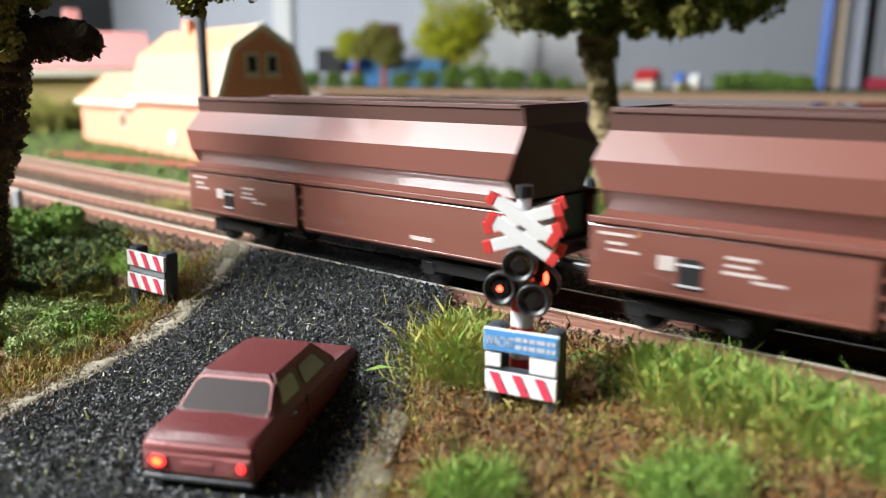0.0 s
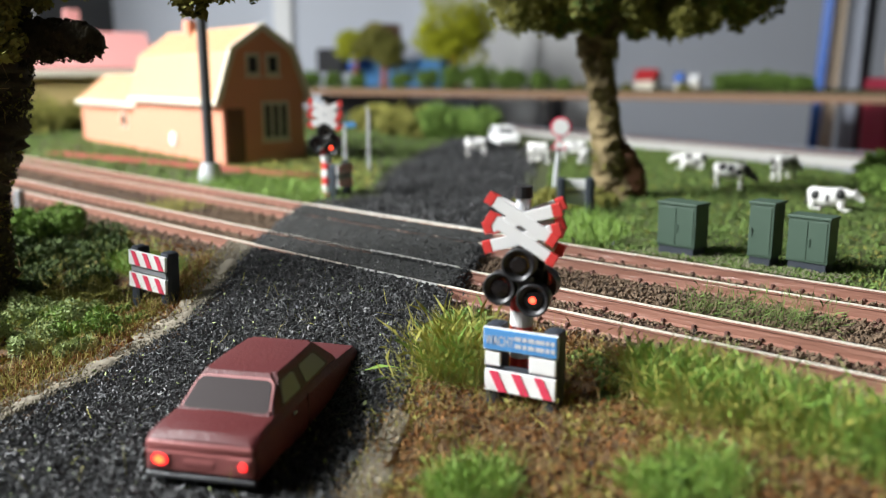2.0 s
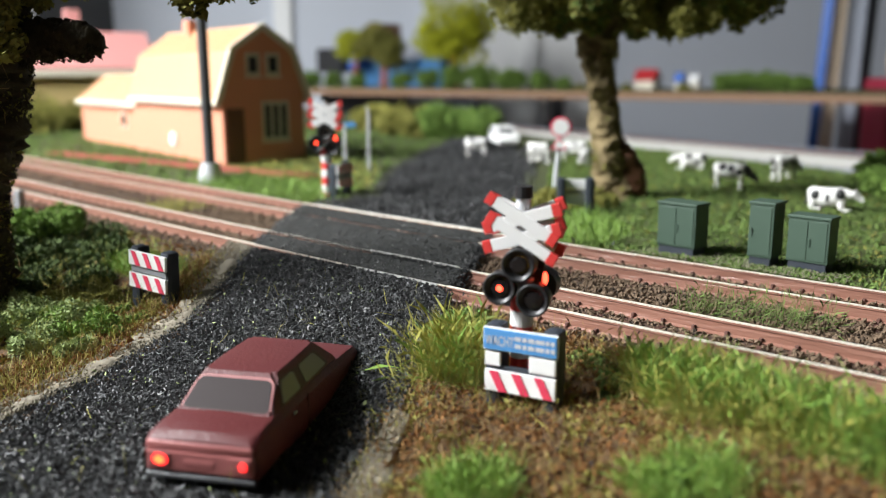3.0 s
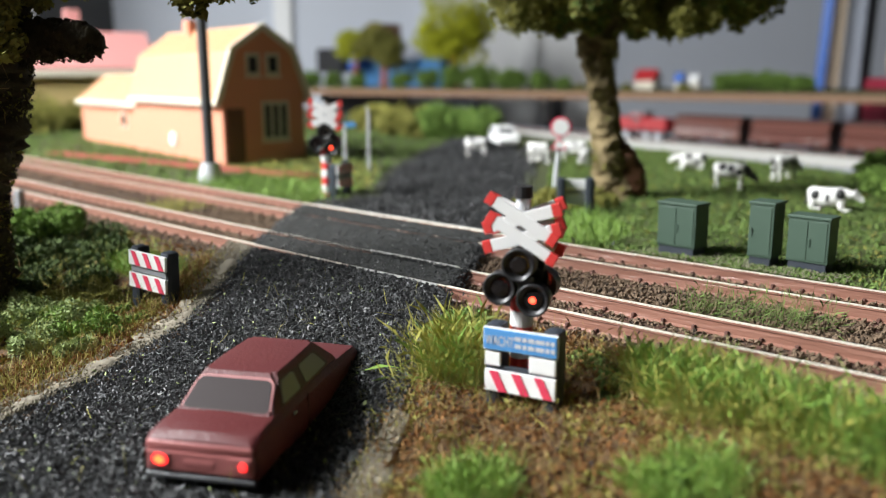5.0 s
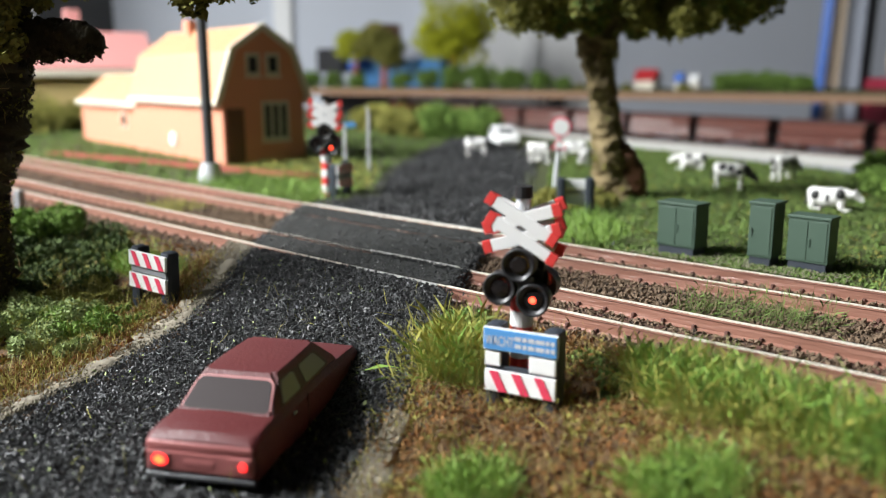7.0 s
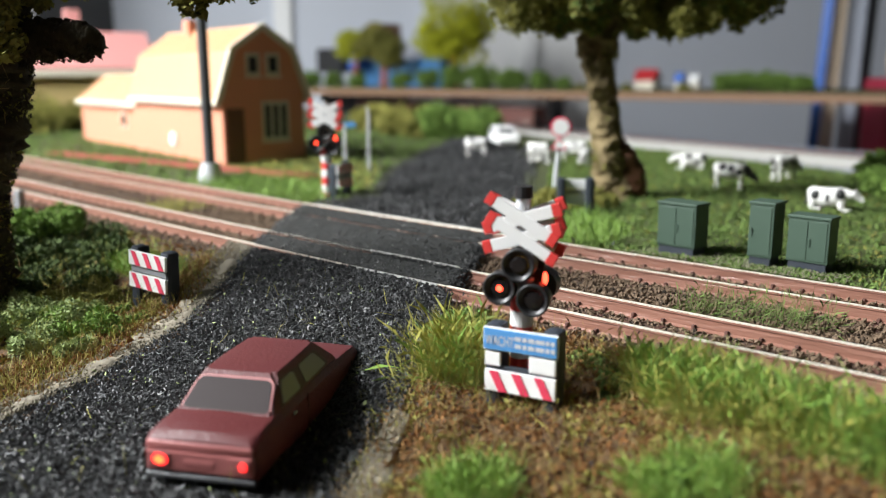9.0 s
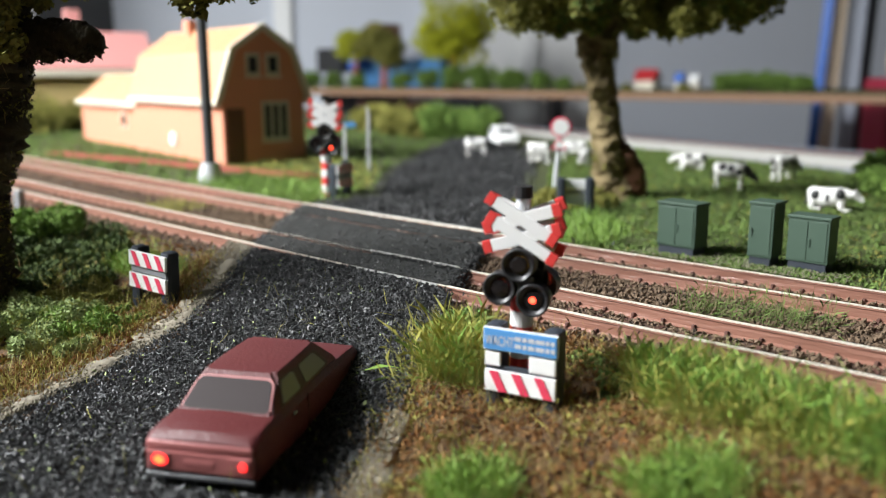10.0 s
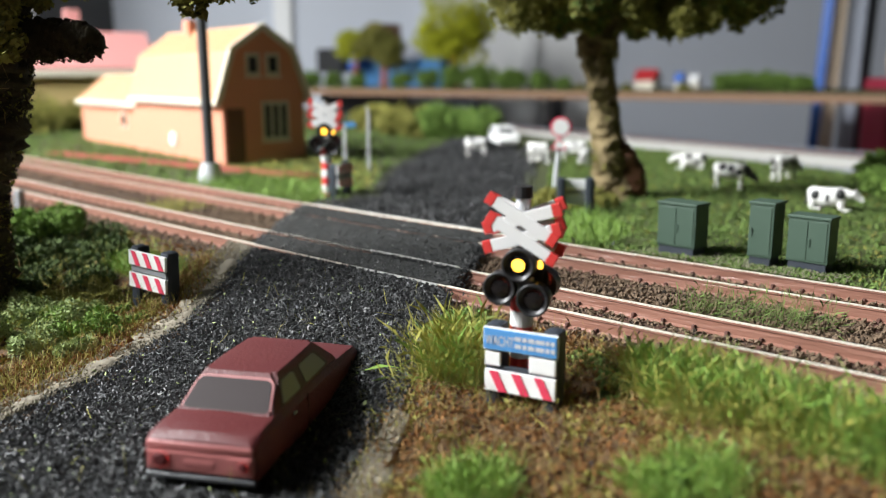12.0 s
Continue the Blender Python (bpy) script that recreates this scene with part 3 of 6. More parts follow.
# ---- the car ----
def car():
    c = thing("car", mm(-110.2, -85.7, -15.1, 0.6, 0, 28.66), "dark red model saloon car with glowing tail lights on the gravel", "car")
    W = 9.9

    def ring(y, z0, z1, w, top):
        # section across the car: sills in, shoulder out
        return [(-w + 1.0, y, z0), (-w, y, z0 + 1.8), (-w - 0.15, y, z0 + 3.6), (-w + 0.1, y, z1 - 1.1), (-w + 0.9, y, z1 - 0.15), (-top, y, z1),
                (0, y, z1 + 0.22), (top, y, z1), (w - 0.9, y, z1 - 0.15), (w - 0.1, y, z1 - 1.1), (w + 0.15, y, z0 + 3.6), (w, y, z0 + 1.8), (w - 1.0, y, z0)]

    rings = [ring(0.5, 3.8, 8.2, W - 0.5, 7.8), ring(0.0, 3.4, 8.9, W - 0.2, 8.2), ring(0.25, 3.1, 9.7, W - 0.1, 8.3), ring(1.6, 2.9, 10.75, W, 8.2),
             ring(5, 2.8, 10.95, W, 8.2), ring(9, 2.7, 11.1, W, 8.3), ring(22, 2.6, 10.9, W, 8.3), ring(36, 2.6, 10.7, W, 8.2), ring(44, 2.8, 10.2, W - 0.1, 8),
             ring(50, 3.0, 9.6, W - 0.3, 7.8), ring(51.6, 3.2, 9.1, W - 0.5, 7.6), ring(52.2, 3.8, 8.3, W - 0.9, 7.2)]
    body = part("body", loft(rings), M["car"], c, smooth=True)
    body.data.set_sharp_from_angle(angle=0.6)

    lo = [(-8.9, 8.6), (8.9, 8.6), (9.0, 22), (8.7, 40), (-8.7, 40), (-9.0, 22)]
    hi = [(-7.0, 14.6), (7.0, 14.6), (7.25, 22), (6.9, 34), (-6.9, 34), (-7.25, 22)]
    bm = loft([[(x, y, 10.4) for x, y in lo], [(x * 0.985 + hx * 0.015, y, 11.0) for (x, y), (hx, hy) in zip(lo, hi)],
               [(x * 1.01, y, 15.5) for x, y in hi], [(x * 0.93, 24 + (y - 24) * 0.93, 16.15) for x, y in hi], [(x * 0.6, 24 + (y - 24) * 0.6, 16.45) for x, y in hi]])
    bmesh.ops.bevel(bm, geom=[e for e in bm.edges if abs(e.verts[0].co.z - e.verts[1].co.z) > 0.3], offset=0.55, segments=2, affect="EDGES")
    cabin = part("cabin", bm, M["car"], c, smooth=True)
    cabin.data.set_sharp_from_angle(angle=0.6)

    def panel(corners, t, material, name, label, bev=0.0):
        bm = bmesh.new()
        c4 = [Vector(p) for p in corners]
        ring = []
        for i in range(4):
            p, q, r = c4[i - 1], c4[i], c4[(i + 1) % 4]
            a, b = q + (p - q).normalized() * bev, q + (r - q).normalized() * bev
            for k in range(4):
                s = k / 3
                ring.append(a * (1 - s) ** 2 + q * 2 * s * (1 - s) + b * s * s)
        f = bm.faces.new([bm.verts.new(p) for p in ring])
        f.normal_update()
        nrm = f.normal.copy()
        out = bmesh.ops.extrude_face_region(bm, geom=[f])
        for q in out["geom"]:
            if isinstance(q, bmesh.types.BMVert):
                q.co += nrm * t
        return part(name, bm, material, c, label)

    # rear window, windscreen and side windows, each a thin pane proud of its pillar frame
    panel([(-8.05, 9.2, 11.2), (8.05, 9.2, 11.2), (6.75, 14.2, 15.15), (-6.75, 14.2, 15.15)], 0.25, M["car_glass"], "rear_window", "dull dark rear window", 1.3)
    # pale surround: worn paint plus a painted edge highlight
    panel([(-8.45, 8.85, 10.95), (8.45, 8.85, 10.95), (7.05, 14.55, 15.45), (-7.05, 14.55, 15.45)], 0.13, M["car_sheen_worn"], "rear_window_frame", "pale window surround, wear and edge highlight in its colour", 1.5)
    panel([(7.7, 39.2, 11.3), (-7.7, 39.2, 11.3), (-6.4, 34.5, 15.0), (6.4, 34.5, 15.0)], 0.25, M["car_glass"], "windscreen", "dark windscreen", 1.0)
    for s in (-1, 1):
        pts = [[(s * 8.98, 13.0, 11.6), (s * 9.02, 20.6, 11.6), (s * 7.6, 20.6, 14.8), (s * 7.5, 15.6, 14.8)],
               [(s * 9.02, 23.2, 11.6), (s * 8.88, 33.6, 11.6), (s * 7.5, 30.6, 14.8), (s * 7.6, 23.2, 14.8)]]
        rim = [(s * 8.98, 11.9, 11.25), (s * 8.84, 35.2, 11.25), (s * 7.32, 31.6, 15.15), (s * 7.36, 15.0, 15.15)]
        panel(rim if s > 0 else rim[::-1], 0.07, M["wagon_dark"], "side_window_frame", "dark side window surround", 0.8)
        for q in pts:
            panel(q if s > 0 else q[::-1], 0.12, M["car_side_glass"], "side_window", "pale dusty side window", 0.7)
        bm = bmesh.new()
        for (y, z0) in ((21.7, 3.2),):
            box(bm, s * 9.95 - 0.1, s * 9.95 + 0.1, y - 0.1, y + 0.1, 3.6, 10.3)
        part("door_seam", bm, M["black"], c)
        part("door_handle", bx(s * 9.9 - 0.25, s * 9.9 + 0.25, 14.5, 16.4, 8.9, 9.3, bev=0.1), M["chrome"], c, "small chrome door handle")
    bm = bmesh.new()
    box(bm, -9.7, 9.7, -0.5, 0.7, 3.1, 4.1, bev=0.35)
    part("rear_bumper", bm, M["dark_grey"], c, "dark grey rear bumper", smooth=True)
    part("front_bumper", bx(-9.6, 9.6, 51.4, 52.9, 3.4, 4.7, bev=0.35), M["dark_grey"], c, "dark grey front bumper", smooth=True)
    # panel and boot edge carry the tail's sheen in their paler colour
    part("rear_panel", bx(-9.35, 9.35, -0.30, 0.6, 4.5, 7.9, bev=0.3), M["car_sheen_worn"], c, "lighter tail panel, its lit sheen painted in")
    part("tail_edge", bx(-9.3, 9.3, -0.15, 0.6, 7.9, 9.5, bev=0.35), M["car_sheen_worn"], c, "edge of the boot lid, its highlight painted pale", smooth=True)
    part("number_plate", bx(-2.6, 2.6, -0.42, 0.2, 5.7, 6.7, bev=0.1), M["car_sheen_worn"], c, "painted-over plate")
    # wheels
    for y in (10.2, 42.0):
        for s in (-1, 1):
            w = part("wheel", rd((s * 6.9, y, 3.3), (s * 9.4, y, 3.3), 3.3, n=20), M["rubber"], c, "black tyre", smooth=False)
            part("rim", rd((s * 9.3, y, 3.3), (s * 9.65, y, 3.3), 1.8, n=16), M["chrome"], w, "silver rim")
    # tail lights: turning inserts, lit on one face
    lamps = []
    for s, lit, dark, w, h in ((-1, "lens_tail", "car", 1.5, 1.15), (1, "lens_dim", "car", 0.75, 0.85)):
        hold = part("lamp_surround", bx(s * 6.9 - 2.0, s * 6.9 + 2.0, -0.4, 0.4, 5.35, 7.7, bev=0.2), M["car_sheen_worn"], c)
        lamps.append(flip_lens("tail_light", s * 6.9 + (0.8 if s > 0 else 0.1), -0.5, 6.5, w, h, M[lit], M["car"], c, "glowing red tail light", 0, 0.6, M["lens_dim"]))
    return lamps


def flip_lens(name, x, y, z, w, h, lit, dark, parent, label, facing=0.0, core=0.75, rim=None):
    """A small round insert that turns about its upright axis: one half-shell glows, the other is dark."""
    ob = new(name)
    me = bpy.data.meshes.new(name)
    bm = bmesh.new()
    n = 16
    mid = [bm.verts.new((w * math.cos(2 * math.pi * i / n), 0, h * math.sin(2 * math.pi * i / n))) for i in range(n)]
    for s, k in ((-1, 0), (1, 1)):
        inner = [bm.verts.new((core * w * math.cos(2 * math.pi * i / n), s * 0.22, core * h * math.sin(2 * math.pi * i / n))) for i in range(n)]
        for i in range(n):
            f = bm.faces.new((mid[i], mid[(i + 1) % n], inner[(i + 1) % n], inner[i]))
            f.material_index = 2 if k == 0 else 1
        f = bm.faces.new(inner)
        f.material_index = k
    bmesh.ops.recalc_face_normals(bm, faces=bm.faces)
    bmesh.ops.scale(bm, vec=(MM,) * 3, verts=bm.verts)
    bm.to_mesh(me)
    bm.free()
    me.materials.append(lit)
    me.materials.append(dark)
    me.materials.append(rim or dark)
    bpy.data.objects.remove(ob)
    ob = new(name, me)
    ob.parent = parent
    ob.matrix_basis = mm(x, y, z, 0, 0, facing)
    tagged(ob, label)
    ob["at"] = (x, y, z, facing)
    return ob


TAIL = car()


# ---- crossing signals ----
def signal(m, label, spread=2.0):
    s = thing("crossing_signal", m, label, "crossing signal", "crossing signals")
    part("footing", rd((0, 0, -3.5), (0, 0, 1.4), 2.4, 1.9), M["grey"], s, "grey conical foot")
    # banded post
    for i in range(8):
        part("post_band", rd((0, 0, -1.55 + i * 3.05), (0, 0, -1.55 + (i + 1) * 3.05), 2.15, n=20), M["white" if i % 2 else "red"], s,
             "white post band" if i % 2 else "red post band", smooth=False)
    part("post_head", rd((0, 0, 21.5), (0, 0, 38.0), 1.35, n=14), M["pale"], s, "pale grey upper post")
    part("post_cap", rd((0, 0, 37.8), (0, 0, 40.0), 1.75, 1.6, n=14), M["black"], s, "black cap")
    lenses = {}
    for side in (-1, 1):
        for key, x, z, kind in (("a", -3.3, 21.4, "lens_red"), ("b", 3.0, 19.7, "lens_red"), ("y", 0.2, 26.0, "lens_amber")):
            y = side * 2.2
            x2 = x * -side if side > 0 else x
            bm = bmesh.new()
            rod(bm, (x2, y - side * 1.2, z), (x2, y + side * 1.0, z), 3.0, n=24)
            lamp = part("lamp_head", bm, M["black"], s, "black round lamp head")
            # backing ring and visor
            bm = bmesh.new()
            n = 24
            rings = []
            for r, yy in ((3.1, 0.9), (3.15, 1.9), (2.95, 2.15), (2.6, 2.05), (2.35, 1.35), (2.0, 1.3), (1.6, 1.05)):
                rings.append([(x2 + r * math.cos(2 * math.pi * i / n), y + side * yy, z + r * math.sin(2 * math.pi * i / n)) for i in range(n)])
            part("visor", loft(rings, caps=False), M["black"], s, "black lamp visor", smooth=True)
            lenses.setdefault(key, []).append(flip_lens("lens", x2, y + side * 1.5, z, 1.75, 1.7, M[kind], M["lens_off"], s, "lamp lens", 0 if side < 0 else 180, 0.36 if key != "y" else 0.7))
    # light that leaks out beside the lamps, on the flank of the rear heads
    lenses["a"].append(flip_lens("side_glow", 4.3, 0.7, 22.9, 0.8, 1.7, M["lens_red"], M["black"], s, "side light", -20))
    lenses["y"].append(flip_lens("side_glow", 3.3, 0.7, 25.4, 0.9, 1.1, M["lens_amber"], M["black"], s, "side light", -20))
    # two saltires, one above the other, on both faces
    for side in (-1, 1):
        for zc in (31.8, 35.4):
            for ang in ((-31, 17) if side < 0 else (-22, 22)):
                turn = Matrix.Translation((0.2, side * spread + 0.25 * (ang > 0), zc - 1.2)) @ Matrix.Rotation(radians(-ang if side < 0 else ang), 4, "Y")
                arm = part("cross_arm", bx(-5.9, 5.9, -0.35, 0.35, -1.12, 1.12, bev=0.12, m=turn), M["white"], s, "white cross arm")
                for e in (-1, 1):
                    part("arm_tip", bx(e * 6.75 - 0.85, e * 6.75 + 0.85, -0.42, 0.42, -1.2, 1.2, bev=0.15, m=turn), M["red"], arm, "red arm tip")
    return s, lenses


SIG_A, LENS_A = signal(mm(-87.5, -30.0, -7.9, 0, 0, 21), "red-white crossing signal with double cross and round lamps in grass")
SIG_B, LENS_B = signal(mm(-296.2, 102.2, -3.6, 0, 0, 38), "red-white crossing signal with double cross beside the far road")
SIG_B.scale = (1.08, 1.08, 1.17)


def writing(text, size, at, material, parent):
    """Raised lettering in the built-in font."""
    curve = bpy.data.curves.new("lettering", "FONT")
    curve.body, curve.size, curve.extrude = text, size * MM, 0.05 * MM
    tmp = new("lettering", curve)
    me = bpy.data.meshes.new_from_object(tmp)
    bpy.data.objects.remove(tmp)
    me.transform(Matrix.Diagonal((0.56, 1, 1, 1)))
    me.materials.append(material)
    ob = new("lettering", me)
    ob.parent = parent
    ob.matrix_basis = mm(*at, 90)
    return tagged(ob, "pale capital letters on the blue board")


def sign_frame(m, label, blue=True):
    s = thing("warning_fence", m, label, "warning fence", "warning fences")
    for x in (-5.6, 5.6):
        part("fence_post", bx(x - 1.7, x + 1.7, 0.35, 4.6, -4, 16.6 if blue else 15.2, bev=1.1), M["slate"], s, "dark slate-grey post")
    part("lower_board", bx(-6.9, 6.9, -0.4, 0.4, 4.0, 8.0, bev=0.1), M["white"], s, "white board with red stripes")
    for k in range(3):
        x = -5.0 + k * 4.4
        bm = prism([(-0.55, 4.1), (-0.55, 7.95), (-0.41, 7.95), (-0.41, 4.1)], x, x + 1.7)
        bmesh.ops.transform(bm, matrix=Matrix.Shear("XY", 4, (0, 0)), verts=bm.verts)
        for v in bm.verts:
            v.co.x -= (v.co.z - 6.0) * 0.5
        part("red_stripe", bm, M["pink"], s, "slanting red stripe")
    if blue:
        part("blue_board", bx(-7.1, 7.1, -0.5, 0.3, 12.0, 16.0, bev=0.15), M["blue"], s, "blue notice board with pale lettering")
        part("board_rim", bx(-7.2, 7.2, -0.35, 0.35, 11.85, 16.15, bev=0.1), M["white"], s, "white rim")
        writing("WACHT", 2.7, (-6.75, -0.53, 12.95), M["pale"], s)
        for z in (12.9, 14.3):
            x = -0.9
            for w in (1.2, 0.8, 1.2, 1.6, 0.7, 0.7):
                part("letter_bar", bx(x, x + w, -0.58, -0.49, z, z + 0.75), M["pale"], s, "pale writing")
                x += w + 0.28
        part("reflector", bx(-6.9, -3.9, -0.3, 0.5, 8.9, 11.4, bev=0.1), M["white"], s, "white reflector square")
        part("reflector", bx(1.7, 6.9, -0.3, 0.5, 8.5, 11.6, bev=0.3), M["white"], s, "white reflector plate")
        part("cross_bar", bx(-5, 5.5, 0.2, 0.9, 8.0, 8.9, bev=0.1), M["slate"], s)
    else:
        part("upper_board", bx(-6.9, 6.9, -0.4, 0.4, 10.2, 14.2, bev=0.1), M["white"], s, "white board with red stripes")
        for k in range(3):
            x = -5.0 + k * 4.4
            bm = prism([(-0.55, 10.3), (-0.55, 14.1), (-0.41, 14.1), (-0.41, 10.3)], x, x + 1.7)
            for v in bm.verts:
                v.co.x -= (v.co.z - 12.2) * 0.5
            part("red_stripe", bm, M["pink"], s, "slanting red stripe")
        part("rail_bar", bx(-6.5, 6.5, 0.2, 0.8, 8.3, 9.9, bev=0.1), M["grey"], s)
    return s


sign_frame(mm(-83.5, -35.8, -9.4, 0, 0, 14), "small fence with blue notice board and red-striped board in grass")
sign_frame(mm(-202.5, -42.5, -8.6, 0, 4, 12), "small fence with two red-striped boards on slate posts", False)
sign_frame(mm(-289.0, 107.0, -3.0, 0, 0, 108), "small fence of dark posts with white boards beside the far signal", False)
sign_frame(mm(-177.0, 129.5, -3.0, 0, 0, 215), "small fence seen from behind, dark posts and pale board", False)


# ---- relay cabinets ----
def cabinet(m, w, d, h, doors, label):
    s = thing("relay_cabinet", m, label, "relay cabinet", "relay cabinets")
    part("plinth", bx(-w / 2 + 0.5, w / 2 - 0.5, 0.4, d - 0.4, -1.5, 3.0, bev=0.1), M["slate"], s, "dark plinth")
    part("body", bx(-w / 2, w / 2, 0, d, 2.9, h - 0.7, bev=0.15), M["cabinet"], s)
    part("lid", bx(-w / 2 - 0.35, w / 2 + 0.35, -0.35, d + 0.35, h - 0.9, h, bev=0.25), M["cabinet"], s, "overhanging lid")
    for k in range(doors):
        x0 = -w / 2 + 0.45 + k * (w - 0.9) / doors
        x1 = x0 + (w - 0.9) / doors - 0.18
        dr = part("door", bx(x0, x1, -0.22, 0.1, 3.5, h - 1.5, bev=0.1), M["cabinet"], s, "green door")
        if k == doors - 1:
            part("handle", bx(x0 + 0.35, x0 + 0.75, -0.55, -0.15, h * 0.46, h * 0.60, bev=0.08), M["cabinet"], dr)
    return s


cabinet(mm(-111.4, 83.5, -3.2, 0, 0, -5), 13.0, 8.0, 16.7, 2, "green relay cabinet with double door beside the track")
cabinet(mm(-86.0, 85.0, -3.2, 0, 0, -3), 7.2, 7.5, 19.2, 1, "narrow tall green relay cabinet beside the track")
cabinet(mm(-73.4, 87.0, -3.2, 0, 0, -4), 11.6, 6.5, 16.2, 2, "green relay cabinet with flat lid beside the track")


# ---- the train ----
def wagon():
    w = thing("hopper_wagon", mm(0, 0, 0), "red-brown hopper wagon with sloping sides and white stencils", "freight wagon", "hopper wagons")
    L = 64.0
    # hopper: ring profile drawn along the wagon, ends sloping in
    prof = [(-17.1, 24.2), (-14.4, 25.2), (-17.2, 29.4), (-17.2, 35.2), (-12.6, 40.8)]

    def ring(x, k=1.0, low=24.6):
        left = [(x, y * k, z) for y, z in prof]
        return left + [(x, -y * k, z) for y, z in prof[::-1]]
    bm = loft([ring(-L), ring(L)])
    # sloped ends: push the foot of the end inwards
    for v in bm.verts:
        if v.co.z < 30:
            v.co.x *= 0.965
        elif v.co.z > 39:
            v.co.x *= 0.985
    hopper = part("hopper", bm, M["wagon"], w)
    # ends turned from the window: their shade is put into a darker colour
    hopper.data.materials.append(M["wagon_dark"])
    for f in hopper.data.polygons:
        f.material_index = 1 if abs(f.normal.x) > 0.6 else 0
    # the band's shade is put into its darker brown
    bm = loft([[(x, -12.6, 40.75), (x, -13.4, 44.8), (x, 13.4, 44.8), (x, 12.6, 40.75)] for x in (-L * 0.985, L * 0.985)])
    part("top_band", bm, M["wagon_top"], w, "dark brown top band of the hopper, shade painted in")
    bm = bmesh.new()
    for s in (-1, 1):
        box(bm, -L * 0.97, L * 0.97, s * 13.3 - 0.35, s * 13.3 + 0.35, 44.4, 45.4, bev=0.1)
        box(bm, s * L * 0.97 - 0.4, s * L * 0.97 + 0.4, -13.2, 13.2, 44.3, 45.3, bev=0.1)
    part("rim", bm, M["wagon_top"], w, "top rim of the hopper")
    part("load_floor", bx(-L * 0.95, L * 0.95, -12.8, 12.8, 44.7, 44.9), M["wagon_dark"], w, "dark inside of the hopper")
    for s in (-1, 1):
        part("gutter", bx(-L, L, s * 17.25 - 0.7, s * 17.25 + 0.7, 22.9, 24.3, bev=0.25), M["wagon"], w, "ledge along the side")
        for x0, x1 in ((-L, -10.8), (-7.6, L)):
            bm = prism([(s * 16.8, 23.0), (s * 17.2, 22.2), (s * 17.2, 11.0), (s * 16.5, 9.6), (s * 15.4, 9.6), (s * 15.4, 23.0)], x0, x1)
            part("discharge_door", bm, M["wagon"], w, "flat red-brown discharge door")
            part("door_lip", bx(x0 + 0.3, x1 - 0.3, s * 17.25 - 0.25, s * 17.25 + 0.25, 10.4, 10.9, bev=0.1), M["wagon"], w)
        part("door_gap", bx(-10.8, -7.6, s * 15.9 - 0.2, s * 15.9 + 0.2, 10.5, 23.4), M["wagon_dark"], w, "dark gap between doors")
        for z in (13, 16, 19, 22):
            part("hinge", bx(-10.2, -8.2, s * 16.4 - 0.4, s * 16.4 + 0.4, z - 0.4, z + 0.4, bev=0.1), M["wagon"], w)
        # stencilled writing and label rack
        for x0, x1, z0, z1 in ((-62, -54, 20.6, 21.2), (-60, -56, 18.8, 19.4), (-60, -53, 17.4, 17.9), (-36, -30, 19.0, 19.6), (-36, -31, 17.6, 18.1),
                               (-36.5, -29, 16.2, 16.8), (-31, -25, 15.2, 15.7), (33, 40, 12.8, 13.8), (-13, 3, 37.6, 37.9)):
            if z0 < 30:
                part("stencil", bx(x0, x1, s * 17.24 - 0.06, s * 17.24 + 0.06, z0, z1), M["print_white"], w, "white stencilled writing")
        part("label_rack", bx(-49, -45.4, s * 17.3 - 0.15, s * 17.3 + 0.15, 15.2, 18.0, bev=0.05), M["print_white"], w, "white label plate")
        rack = part("step_well", bx(-44.6, -40.6, s * 17.3 - 0.12, s * 17.3 + 0.12, 12.2, 18.0), M["black"], w, "black recess with step bars")
        for z in (12.8, 16.8):
            part("step_bar", bx(-45.0, -40.2, s * 17.5 - 0.15, s * 17.5 + 0.15, z - 0.18, z + 0.18), M["pale"], rack, "pale step bar")
    part("end_frame", bx(L - 1.0, L + 1.2, -16.0, 16.0, 10.6, 13.4, bev=0.2), M["wagon_dark"], w, "dark end beam")
    part("end_frame", bx(-L - 1.2, -L + 1.0, -16.0, 16.0, 10.6, 13.4, bev=0.2), M["wagon_dark"], w, "dark end beam")
    part("underframe", bx(-L + 2, L - 2, -15.0, 15.0, 9.0, 23.5), M["black"], w, "black underframe")
    for s in (-1, 1):
        for y in (-10, 10):
            part("buffer", rd((s * L, y, 11.5), (s * (L + 7), y, 11.5), 0.9, n=10), M["black"], w, "black buffer")
        part("coupling", bx(min(s * L, s * (L + 9)), max(s * L, s * (L + 9)), -1, 1, 7.5, 9.5, bev=0.2), M["black"], w, "black coupling")
        b = part("bogie", bx(s * 45 - 14, s * 45 + 14, -10.5, 10.5, 4.6, 8.8, bev=0.4), M["black"], w, "black bogie frame")
        for ax in (-10, 10):
            for y in (-8.0, 8.0):
                part("wheel", rd((s * 45 + ax, y - 0.9, 5.4), (s * 45 + ax, y + 0.9, 5.4), 5.2, n=24), M["black"], b, "dark iron wheel")
        for y in (-12.2, 12.2):
            side = part("bogie_side", bx(s * 45 - 13, s * 45 + 13, y - 0.7, y + 0.7, 4.4, 7.6, bev=0.4), M["black"], b, "black bogie side frame")
            for ax in (-10, 10):
                part("axle_box", bx(s * 45 + ax - 2, s * 45 + ax + 2, y - 1.0, y + 1.0, 3.6, 7.0, bev=0.3), M["black"], side)
    return w


